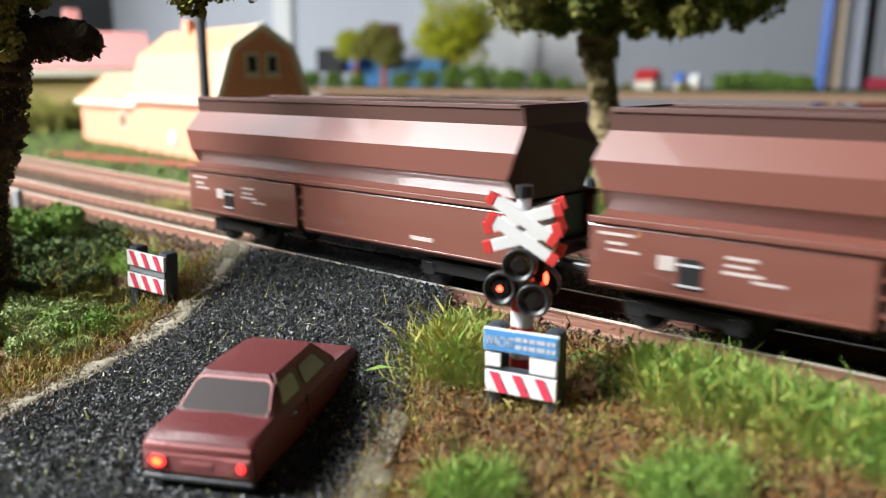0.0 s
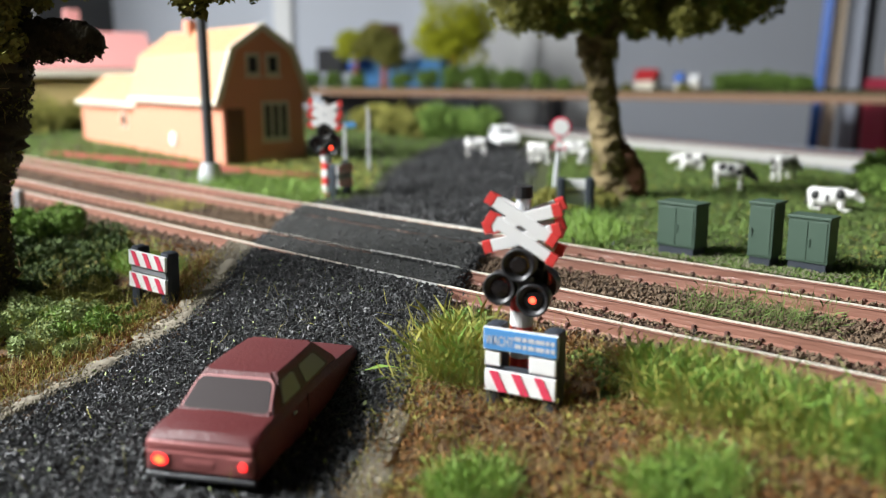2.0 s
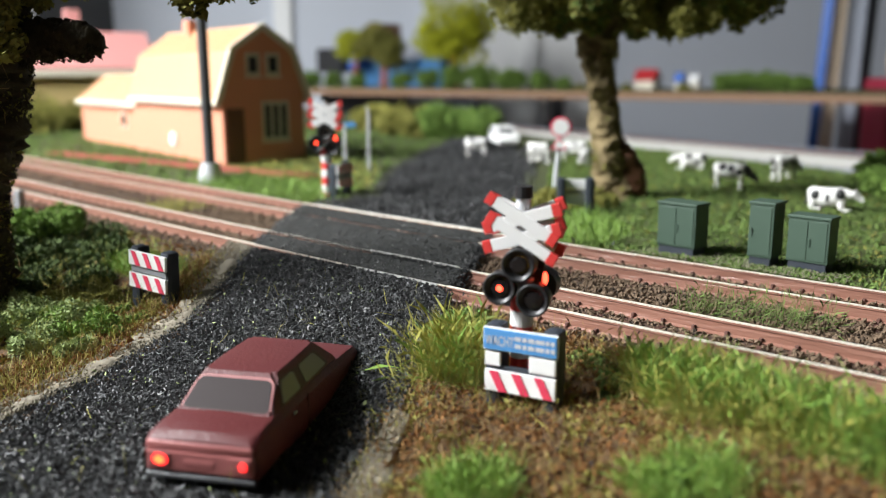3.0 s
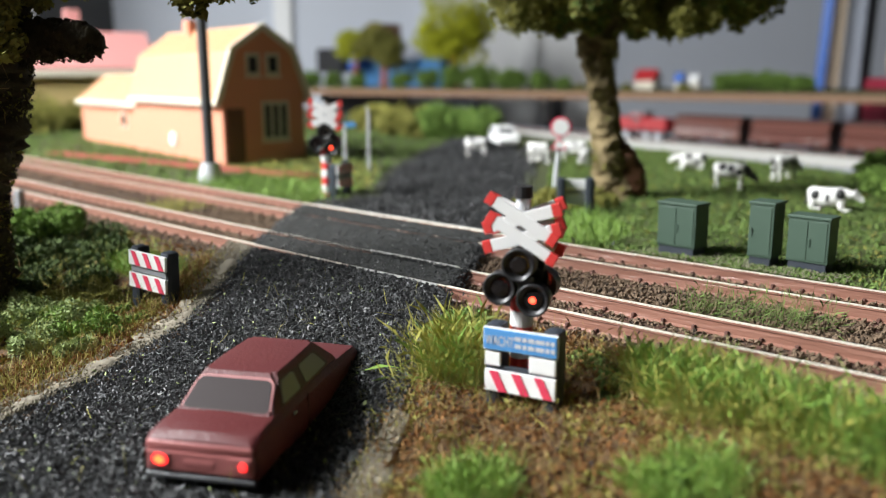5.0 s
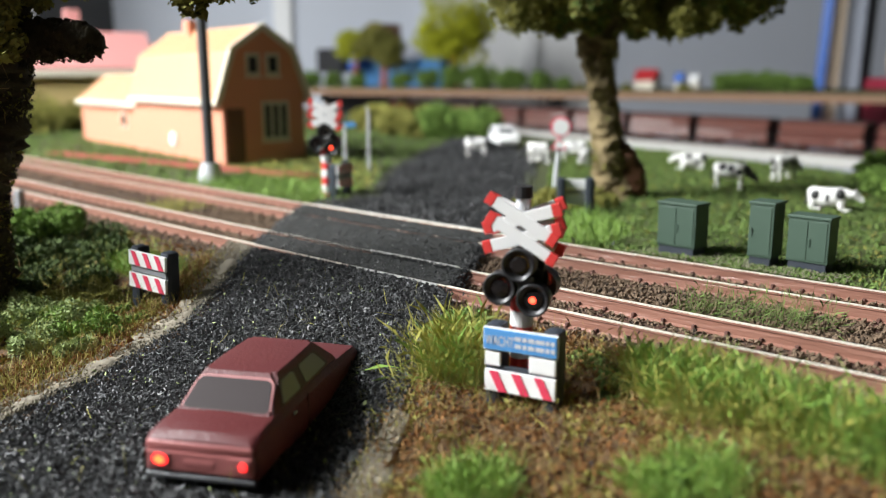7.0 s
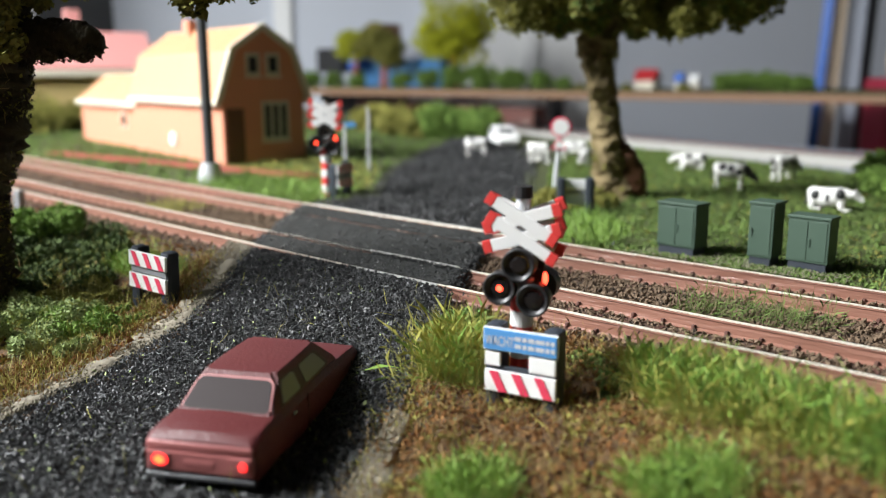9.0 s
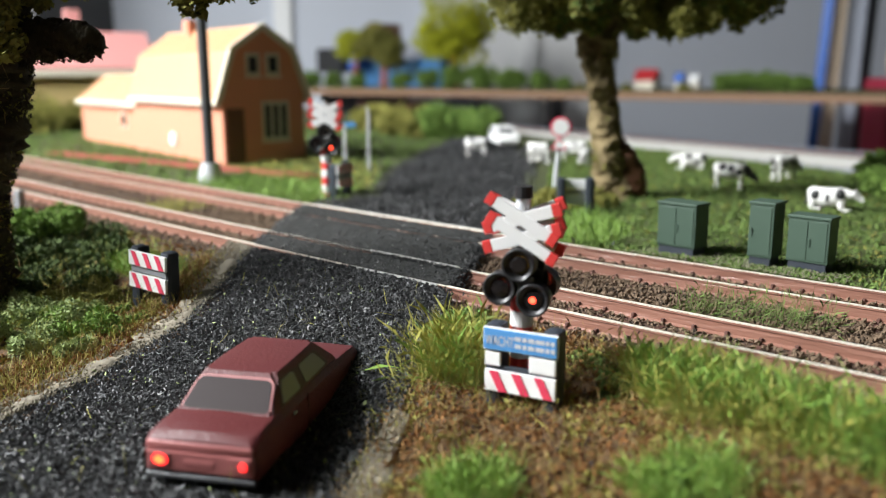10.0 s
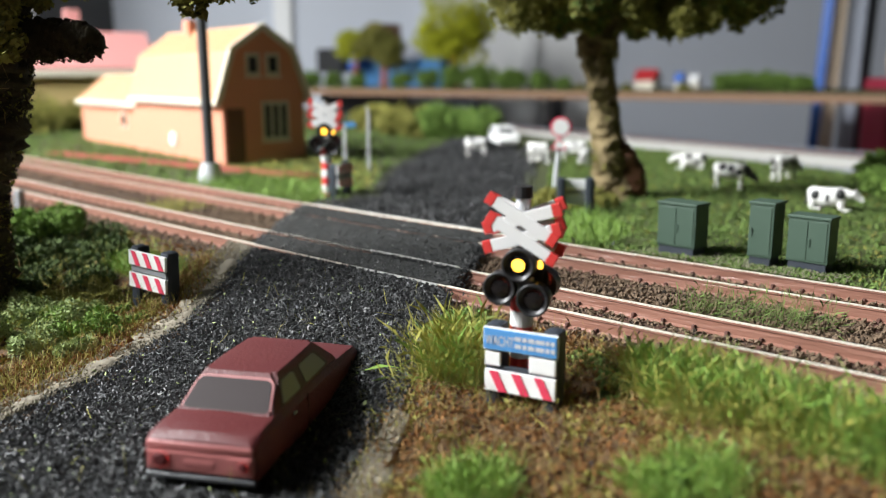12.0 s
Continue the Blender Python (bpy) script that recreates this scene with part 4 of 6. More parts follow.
def locomotive():
    w = thing("locomotive", mm(0, 0, 0), "red locomotive with pale wheels and grey roof", "locomotive")
    part("frame", bx(-68, 68, -12, 12, 12, 17, bev=0.5), M["black"], w, "dark frame")
    part("hood", bx(-66, -12, -13, 13, 16, 37, bev=1.5), M["loco"], w, "red hood")
    part("hood", bx(12, 66, -13, 13, 16, 37, bev=1.5), M["loco"], w, "red hood")
    part("cab", bx(-13, 13, -14, 14, 16, 42, bev=1.5), M["loco"], w, "red driver's cab")
    part("roof", bx(-18, 18, -13, 13, 41.8, 47, bev=2.0), M["grey"], w, "grey roof hatch")
    for x in (-48, -22, 26, 48):
        for y in (-10, 10):
            part("wheel", rd((x, y - 1.2, 8), (x, y + 1.2, 8), 8.0, n=24), M["pale"], w, "pale grey wheel")
    part("window", bx(-9, 9, -14.3, 14.3, 30, 38, bev=0.3), M["pane"], w, "dark cab window")
    return w


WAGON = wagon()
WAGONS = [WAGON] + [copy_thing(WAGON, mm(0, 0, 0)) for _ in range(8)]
LOCO = locomotive()


# ---- low track of the returning train, on its own board ----
def low_track():
    d = Vector((math.sin(radians(75)), -math.cos(radians(75)), 0))
    side = Vector((-d.y, d.x, 0))
    mid = Vector((-543, 1133, 0))

    def strip(name, a0, a1, s0, s1, z0, z1, material, label, category):
        pts = [mid + d * a0 + side * s0, mid + d * a1 + side * s0, mid + d * a1 + side * s1, mid + d * a0 + side * s1]
        return slab(name, [(p.x, p.y) for p in pts], z0, z1, material, label, category)
    strip("far_board", -1000, 1250, -60, 130, LOW_Z - 60, LOW_Z - 6, M["fascia"], "grey-blue board edge of the far layout", "board")
    strip("board_rim", -1000, 1250, -66, -44, LOW_Z - 12, LOW_Z + 2, M["board"], "cream-white edging of the far board", "board")
    for a in (-900, -200, 500, 1150):
        q = mid + d * a + side * 40
        leg = part("table_leg", bx(-25, 25, -25, 25, LOW_Z - 784, 0, bev=2), M["timber"], None, "square timber leg under the far board", mm(q.x, q.y, LOW_Z - 60))
        tagged(leg, "", "table leg", "table legs", "structure")
    t = thing("railway_track", mm(0, 0, 0), "model track on the far board", "railway track", "", "structure")
    for s0 in (-8.25, 8.25):
        a, b = mid + d * -1000 + side * s0, mid + d * 1250 + side * s0
        part("rail", sweep([(a.x, a.y, LOW_Z), (b.x, b.y, LOW_Z)], RAIL_PROFILE), M["rust"], t)


LOW_Z = -57.0
low_track()


# ---- house ----
def house():
    h = thing("house", mm(-445, 147, -3.0, 0, 0, -8.5), "brick farmhouse with orange gambrel roof and white trim", "house")
    # local x runs back along the long wall (negative), y into the depth
    L, D, EAVE, KNEE, RIDGE = 148.0, 58.0, 43.0, 70.0, 84.0
    gable = [(0, 0), (D, 0), (D, EAVE), (D * 0.86, KNEE), (D / 2, RIDGE), (D * 0.14, KNEE), (0, EAVE)]
    # walls with window openings left as recessed frames
    part("wall", prism(gable, -L, 0), M["brick"], h, "orange-brown brick wall")
    # roof planes: tile sheets with overhang, in courses
    def plane(y0, z0, y1, z1, flip, x0, x1, courses, name="roof"):
        bed = bmesh.new()
        box(bed, x0 + 1, x1 - 1, -0.5, 0.5, -0.2, 0.2)
        dy, dz = (y1 - y0), (z1 - z0)
        bmesh.ops.scale(bed, vec=(1, math.hypot(dy, dz) * 0.98, 1), verts=bed.verts)
        bmesh.ops.transform(bed, matrix=Matrix.Translation((0, (y0 + y1) / 2, (z0 + z1) / 2)) @ Matrix.Rotation(math.atan2(dz, dy), 4, "X"), verts=bed.verts)
        roof = part(name, bed, M["tile"], h, "orange tiled roof slope")
        ln = math.hypot(dy, dz)
        ny, nz = -dz / ln * flip, dy / ln * flip
        for c in range(courses):
            bm = bmesh.new()
            a, b = c / courses, (c + 1) / courses
            q = []
            for t, lift in ((a, 1.7), (b, 0.9)):
                q.append((y0 + dy * t + ny * lift, z0 + dz * t + nz * lift))
            q += [(y0 + dy * b + ny * 0.05, z0 + dz * b + nz * 0.05), (y0 + dy * a + ny * 0.05, z0 + dz * a + nz * 0.05)]
            va = [bm.verts.new((x0, y, z)) for y, z in q]
            vb = [bm.verts.new((x1, y, z)) for y, z in q]
            bm.faces.new(va)
            bm.faces.new(vb[::-1])
            for i in range(4):
                bm.faces.new((va[i], vb[i], vb[(i + 1) % 4], va[(i + 1) % 4]))
            part("tile_course", bm, M["tile"], roof)
        return roof
    plane(-2.5, EAVE - 4, D * 0.14, KNEE, 1, -L - 2, 1.5, 9)
    plane(D * 0.14, KNEE, D / 2, RIDGE, 1, -L - 2, 1.5, 7)
    plane(D + 2.5, EAVE - 4, D * 0.86, KNEE, -1, -L - 2, 1.5, 9)
    plane(D * 0.86, KNEE, D / 2, RIDGE, -1, -L - 2, 1.5, 7)
    part("ridge", bx(-L - 2, 1.5, D / 2 - 1.6, D / 2 + 1.6, RIDGE + 0.4, RIDGE + 2.6, bev=0.6), M["tile"], h)
    # white barge boards on the gable and gutters
    pts = [(-2.5, EAVE - 4), (D * 0.14, KNEE), (D / 2, RIDGE), (D * 0.86, KNEE), (D + 2.5, EAVE - 4)]
    for (y0, z0), (y1, z1) in zip(pts, pts[1:]):
        bm = bmesh.new()
        ln = math.hypot(y1 - y0, z1 - z0)
        turn = Matrix.Translation((1.6, (y0 + y1) / 2, (z0 + z1) / 2 + 1.0)) @ Matrix.Rotation(math.atan2(z1 - z0, y1 - y0), 4, "X")
        part("barge_board", box(bm, -1.2, 1.6, -ln / 2 - 0.6, ln / 2 + 0.6, -1.4, 2.6, bev=0.2, m=turn), M["cream"], h, "white barge board")
    part("gutter", bx(-L - 2, 0.8, -4.6, -1.4, EAVE - 6.4, EAVE - 2.4, bev=0.6), M["cream"], h, "white gutter")
    part("gutter", bx(-L - 2, 0.8, D + 1.4, D + 4.6, EAVE - 6.4, EAVE - 2.4, bev=0.6), M["cream"], h, "white gutter")
    # gable windows and door
    def win(y0, y1, z0, z1, bars, name="window"):
        w = part(name, bx(0.05, 1.0, y0, y1, z0, z1, bev=0.1), M["cream"], h, "cream window frame")
        n = bars
        for k in range(n):
            a = y0 + 1.7 + k * (y1 - y0 - 1.7) / n
            b = y0 + (k + 1) * (y1 - y0 - 1.7) / n
            part("pane", bx(0.9, 1.15, a, b, z0 + 2.0, z1 - 2.0), M["pane"], w, "dark glass pane")
        part("window_sill", bx(0.05, 1.8, y0 - 0.8, y1 + 0.8, z0 - 1.2, z0, bev=0.1), M["cream"], w, "cream sill")
    win(17, 26.5, 55, 69, 1)
    win(31, 40.5, 55, 69, 1)
    win(27, 46, 14, 39, 3)
    d = part("door", bx(0.05, 0.9, 3.5, 13, 0.5, 33, bev=0.1), M["wood_brown"], h, "dark brown door")
    part("door_frame", bx(0.03, 0.6, 2.2, 14.3, 0.3, 35), M["wood_brown"], d)
    part("lintel", bx(0.05, 0.8, 1.5, 15, 35, 37.5, bev=0.1), M["brick"], h)
    part("lamp", rd((-78, -0.2, 12.5), (-78, -1.6, 12.5), 4.6, n=20), M["white"], h, "round white plaque on the long wall")
    part("chimney", bx(-108, -98, D / 2 - 5, D / 2 + 5, RIDGE - 4, RIDGE + 10, bev=0.5), M["brick"], h, "brick chimney")
    # low wing behind
    WL = 142.0
    wing_gable = [(4, 0), (D - 4, 0), (D - 4, 36), (D / 2, 56), (4, 36)]
    part("wing_wall", prism(wing_gable, -L - WL, -L), M["brick"], h, "orange-brown brick wing")
    plane(1.5, 33.5, D / 2, 56, 1, -L - WL - 2, -L - 0.1, 9)
    plane(D - 1.5, 33.5, D / 2, 56, -1, -L - WL - 2, -L - 0.1, 9)
    part("gutter", bx(-L - WL - 2, -L - 0.2, -0.4, 2.8, 31.5, 35.5, bev=0.6), M["cream"], h, "white gutter")
    w = part("window", bx(-L - 42, -L - 30, 3.2, 4.2, 15, 27, bev=0.1), M["cream"], h, "small window")
    part("pane", bx(-L - 40.5, -L - 31.5, 3.0, 3.4, 16.2, 25.8), M["pane"], w, "dark pane")
    return h


house()


# ---- poles, signs ----
def mast():
    t = thing("catenary_mast", mm(-381, 94.5, -3, 0, 0, 0), "dark grey mast on a pale conical foot", "mast")
    part("mast_foot", rd((0, 0, -2), (0, 0, 10), 7.2, 4.6, n=20), M["pale"], t, "pale grey conical foot", smooth=False)
    part("mast_pole", rd((0, 0, 9), (0, 0, 150), 2.9, 2.4, n=16), M["dark_grey"], t, "dark grey pole")


mast()


def traffic_sign(m):
    t = thing("traffic_sign", m, "round white sign with red rim over a small triangle", "traffic sign")
    part("sign_post", rd((0, 0, -2), (0, 0, 33), 1.2, n=12), M["pale"], t, "pale grey post")
    part("disc", rd((0, -1.0, 30), (0, -2.0, 30), 5.0, n=28), M["pink"], t, "red rim")
    part("disc_face", rd((0, -2.0, 30), (0, -2.15, 30), 4.1, n=28), M["white"], t, "white face")
    part("triangle", rd((0, -1.0, 21.2), (0, -1.8, 21.2), 4.4, n=3), M["pink"], t, "red-rimmed triangle below")
    part("triangle_face", rd((0, -1.8, 21.2), (0, -1.95, 21.2), 3.2, n=3), M["white"], t, "white face")


traffic_sign(mm(-228.6, 192.6, -3, 0, 4, 35))


def bare_post(m, h, plate):
    t = thing("sign_post", m, "thin pale post by the far road", "post", "thin posts")
    part("pole", rd((0, 0, -2), (0, 0, h), 0.95, n=10), M["pale"], t)
    if plate:
        part("plate", bx(0, 6.5, -0.5, 0.5, h - 1.5, h + 1.5, bev=0.1), M["blue"], t, "small pale blue plate")
    else:
        part("hook", rd((0, 0, h), (-1.0, 0, h + 3), 0.8, n=8), M["pale"], t)


bare_post(mm(-349, 180, -3, 0, 0, 40), 35, False)
bare_post(mm(-375, 185, -3, 0, 0, 40), 26, True)


# ---- cows and the second car ----
def cow(m, lying=False, seed=0, label="black and white cow grazing on the meadow"):
    t = thing("cow", m, label, "cow", "cows")
    t.scale = (0.80, 0.86, 0.80)
    if lying:
        t.location.z -= 3.6 * MM
    rnd = random.Random(seed)
    rings = []
    n = 12
    for x, rx, rz, zc in ((-9.8, 1.0, 1.2, 13.2), (-9.2, 2.8, 3.4, 12.6), (-6.5, 3.8, 4.6, 12.0), (-2, 4.3, 5.2, 11.2), (2, 4.2, 5.1, 11.3), (5.5, 3.5, 4.7, 12.0), (8.6, 2.6, 3.6, 12.8), (9.8, 1.2, 1.8, 13.4)):
        rings.append([(x, rx * math.cos(2 * math.pi * i / n), zc + rz * math.sin(2 * math.pi * i / n)) for i in range(n)])
    part("torso", loft(rings), M["cow_white"], t, "white hide", smooth=True)
    for i in range(6):
        x, s = -7.5 + 2.7 * i + rnd.uniform(-0.8, 0.8), (-1) ** i
        bm = bmesh.new()
        bmesh.ops.create_icosphere(bm, subdivisions=2, radius=1.0, matrix=Matrix.Translation((x, s * 1.9, 12.4 + rnd.uniform(-1.5, 2.2))) @ Matrix.Diagonal((rnd.uniform(1.7, 3.2), 2.75, rnd.uniform(1.9, 3.2), 1)))
        part("patch", bm, M["cow_black"], t, "black patch", smooth=True)
    for x in (-7.2, 6.6):
        for y in (-2.2, 2.2):
            leg = bmesh.new()
            k = x + rnd.uniform(-0.9, 0.9)
            if lying:
                rod(leg, (x, y * 1.3, 5.4), (x + 4.5, y * 1.6, 5.2), 1.2, 0.9, n=8)
                rod(leg, (x, y * 1.3, 5.4), (x, y, 9.5), 1.3, 1.9, n=8)
            else:
                rod(leg, (k, y, 0), (k, y, 1.0), 1.05, 0.95, n=8)
                rod(leg, (k, y, 0.9), (x, y, 5.2), 0.85, 1.05, n=8)
                rod(leg, (x, y, 5.0), (x, y, 10.0), 1.05, 1.9, n=8)
            part("leg", leg, M["cow_white"], t)
    head = bmesh.new()
    down = -0.9 if not lying else 0.1
    rod(head, (7.8, 0, 13.4), (12.6, 0, 12.6 + 4 * down), 3.0, 1.9, n=10)
    rod(head, (12.0, 0, 13.2 + 4 * down), (16.6, 0, 10 + 5 * down), 2.1, 1.25, n=10)
    for k in (-1, 1):
        rod(head, (12.4, k * 1.4, 13.6 + 4 * down), (12.0, k * 4.0, 13.9 + 4 * down), 0.9, 0.4, n=8)
        rod(head, (12.3, k * 0.9, 14.4 + 4 * down), (12.8, k * 1.6, 16.0 + 4 * down), 0.35, 0.15, n=6)
    part("head", head, M["cow_black" if seed % 3 == 2 else "cow_white"], t, "head with ears and short horns")
    part("tail", rd((-9.6, 0, 15), (-10.8, 0, 6), 0.45, 0.6, n=6), M["cow_black"], t)


for (x, y, rz, lie, seed) in ((-212, 312, 215, True, 1), (-160.5, 243, 20, False, 2), (-153, 297, 70, False, 3), (-103.5, 206, 10, True, 4), (-358, 290, 40, False, 5),
                              (-312, 299, 150, True, 6), (-290, 306, 30, False, 7), (-302, 284, 200, False, 8), (-276, 296, 120, True, 9)):
    cow(mm(x, y, -3.2, 0, 0, rz), lie, seed)


def small_car():
    c = thing("car", mm(-389, 362, -2.4, 0, 0, 228), "small white car parked on the meadow road", "car")
    c.scale = (0.82,) * 3
    prof = [(-24, 4), (24, 4), (25, 8), (22, 12), (10, 13), (3, 19), (-12, 19.5), (-20, 14), (-25, 12)]
    bm = prism(prof, -10, 10, bev=1.2)
    part("body", bm, M["white"], c, smooth=True)
    part("windscreen", bx(-7.5, 7.5, 4.0, 9.2, 13.6, 17.5, bev=0.4), M["pane"], c, "dark glass")
    for s in (-1, 1):
        part("side_window", bx(s * 10 - 0.2, s * 10 + 0.2, -15, 2, 13.2, 17.6, bev=0.1), M["pane"], c, "dark glass")
        for y in (-15, 15):
            part("wheel", rd((s * 8, y, 3.4), (s * 10.3, y, 3.4), 3.4, n=16), M["rubber"], c, "black tyre")


small_car()


# ---- plants ----
RIGHT = np.array((math.cos(YAW), -math.sin(YAW), 0.0))


def crumbs(blobs, per, size, shell=0.75):
    """Points on lumpy foam clumps: blobs are (x, y, z, rx, rz)."""
    out = []
    for x, y, z, rx, rz in blobs:
        d = RNG.normal(size=(per, 3))
        d /= np.linalg.norm(d, axis=1)[:, None]
        r = shell + (1 - shell) * RNG.uniform(size=(per, 1)) + 0.14 * np.sin(d[:, :1] * 9 + x) * np.cos(d[:, 1:2] * 8 + y)
        out.append(np.array((x, y, z)) + d * r * np.array((rx, rx, rz)))
    return np.concatenate(out)


def bush(name, blobs, per, size, material, label, category="bush", kind=""):
    p = crumbs(blobs, per, size)
    n = len(p)
    s = size * RNG.uniform(0.5, 1.3, (n, 1)) * RNG.uniform(0.6, 1.3, (n, 3))
    return cloud(name, SHARD_V, SHARD_F, np.concatenate([p, p + RNG.normal(0, size * 0.5, p.shape)]), np.concatenate([s, s * 0.8]) * 1.25, material, None, 0.35, None, label, kind, category=category)


def lumps(x, y, z, spread, count, r, h=0.7):
    """A heap of blobs round a point."""
    out = []
    for _ in range(count):
        a, d = RNG.uniform(0, 2 * math.pi), spread * math.sqrt(RNG.uniform())
        rr = r * RNG.uniform(0.6, 1.2)
        out.append((x + d * math.cos(a), y + d * math.sin(a), z + RNG.uniform(0, 0.5) * rr, rr, rr * h))
    return out


def trunk(pts, parent, material, name="trunk", label="", n=26, knob=0.2):
    """A tapered, knobbly stem through (x, y, z, r)."""
    rings = []
    pts = np.array(pts, float)
    t = np.linspace(0, 1, 16 * len(pts))
    k = np.linspace(0, 1, len(pts))
    line = np.stack([np.interp(t, k, pts[:, i]) for i in range(4)], 1)
    for i in range(2, len(line) - 2):
        line[i, :3] = line[max(0, i - 2):i + 3, :3].mean(0)
    vec = [Vector(p[:3]) for p in line]
    for i, p in enumerate(line):
        d = (vec[min(i + 1, len(vec) - 1)] - vec[max(i - 1, 0)]).normalized()
        u = d.orthogonal().normalized() if abs(d.z) < 0.9 else Vector((1, 0, 0))
        u = (u - d * u.dot(d)).normalized()
        w = d.cross(u)
        ring = []
        for j in range(n):
            a = 2 * math.pi * j / n
            q = vec[i] + (u * math.cos(a) + w * math.sin(a)) * p[3]
            f = 1 + knob * noise.noise(q * 0.16) * 1.4 + knob * noise.noise(q * 0.45) + 0.7 * knob * noise.noise(q * 1.1)
            ring.append(vec[i] + (u * math.cos(a) + w * math.sin(a)) * p[3] * f)
        rings.append(ring)
    return part(name, loft(rings), material, parent, label, smooth=True)


def crown(parent, blobs, per, size, material, name="crown", label="clumpy olive foliage"):
    p = crumbs(blobs, per, size, 0.6)
    n = len(p)
    s = size * RNG.uniform(0.4, 1.4, (n, 1)) * RNG.uniform(0.6, 1.4, (n, 3))
    ob = cloud(name, SHARD_V, SHARD_F, np.concatenate([p, p + RNG.normal(0, size * 0.5, p.shape)]), np.concatenate([s, s * 0.8]) * 1.25, material, parent, 0.4, None, label, "")
    return ob


def scurf(parent, pts, n, size, material, label, lift=1.0):
    """Crumbs of bark and moss stuck on a stem through (x, y, z, r), thicker in patches."""
    pts = np.array(pts, float)
    k = np.linspace(0, 1, len(pts))
    t = RNG.uniform(0, 1, n * 2)
    line = np.stack([np.interp(t, k, pts[:, i]) for i in range(4)], 1)
    ang = RNG.uniform(0, 2 * math.pi, n * 2)
    keep = np.array([noise.noise(Vector((math.cos(a), math.sin(a), l[2] / 9 + size))) + 0.3 * noise.noise(Vector((math.cos(a) * 3, math.sin(a) * 3, l[2] / 3))) > -0.08 for a, l in zip(ang, line)])
    line, ang = line[keep], ang[keep]
    d = pts[-1, :3] - pts[0, :3]
    d /= np.linalg.norm(d)
    u = np.cross(d, (0.3, 0.8, 0.1))
    u /= np.linalg.norm(u)
    w = np.cross(d, u)
    m = len(line)
    p = line[:, :3] + (u * np.cos(ang)[:, None] + w * np.sin(ang)[:, None]) * (line[:, 3:] * lift * RNG.uniform(0.92, 1.16, (m, 1)))
    s = size * RNG.uniform(0.4, 1.3, (m, 1)) * RNG.uniform(0.6, 1.4, (m, 3))
    cloud("scurf", SHARD_V, SHARD_F, p, s * 1.3, material, parent, 0.4, None, label, "")


def meadow_tree():
    t = thing("tree", mm(0, 0, 0), "model tree with knobbly pale bark and drooping olive crown", "tree")
    bx0, by0 = -190.0, 179.0
    pts = [(bx0 + 2, by0 + 2, -5, 9.4), (bx0, by0, 2, 7.6), (bx0 - 0.5, by0 - 0.5, 14, 6.8), (bx0 - 2.5, by0 - 2, 34, 5.4), (bx0 - 4.5, by0 - 4, 52, 5.8),
           (bx0 - 6, by0 - 5, 62, 8.2), (bx0 - 5, by0 - 4, 80, 8.6), (bx0 - 3, by0 - 2, 98, 8)]
    trunk(pts, t, M["bark"], label="knobbly pale brown bark", knob=0.34)
    for k, z in ((-1, 78), (1, 80), (0.4, 84)):
        a = np.array((bx0 - 4, by0 - 3, z - 6.0))
        b = a + RIGHT * 32 * k + np.array((0, 0, 20))
        trunk([(*a, 5.0), (*((a + b) / 2), 3.4), (*b, 2.2)], t, M["bark"], "limb", "branch under the crown")
    # a second, reddish stump leaning on the trunk
    trunk([(bx0 + 8, by0 + 7, -4, 6.0), (bx0 + 7, by0 + 6, 10, 5.6), (bx0 + 2, by0 + 2, 22, 4.0)], t, M["wood_brown"], "side_stem", "reddish side stem")
    blobs = []
    c = np.array((bx0 - 3, by0 - 3, 0.0))
    for i in range(150):
        u = RNG.uniform(-46, 68)
        dep = RNG.uniform(-26, 14)
        z = RNG.uniform(84, 110) - 3 * (abs(u - 10) > 40)
        if u < -5:
            z = max(z - 7, 78)
        q = c + RIGHT * u + np.array((-RIGHT[1], RIGHT[0], 0)) * dep
        r = RNG.uniform(7, 12)
        blobs.append((q[0], q[1], z, r, r * 0.9))
    # drooping tufts under the crown
    for i in range(60):
        u = RNG.uniform(-44, 66)
        dep = RNG.uniform(-26, 14)
        q = c + RIGHT * u + np.array((-RIGHT[1], RIGHT[0], 0)) * dep
        z = 74 + 0.08 * abs(u - 5) + RNG.uniform(-2.5, 5)
        if -8 < u < 8:
            z += 7
        blobs.append((q[0], q[1], z, RNG.uniform(3.5, 6), RNG.uniform(5, 8)))
    crown(t, blobs, 260, 1.0, M["leaf_olive"])
    crown(t, blobs[1::3], 110, 1.0, M["leaf_green"], label="greener sprigs in the crown")
    scurf(t, pts, 900, 0.8, M["leaf_olive"], "olive moss scurf on the bark")
    scurf(t, pts, 3200, 0.8, M["bark"], "crumbling pale bark")


meadow_tree()


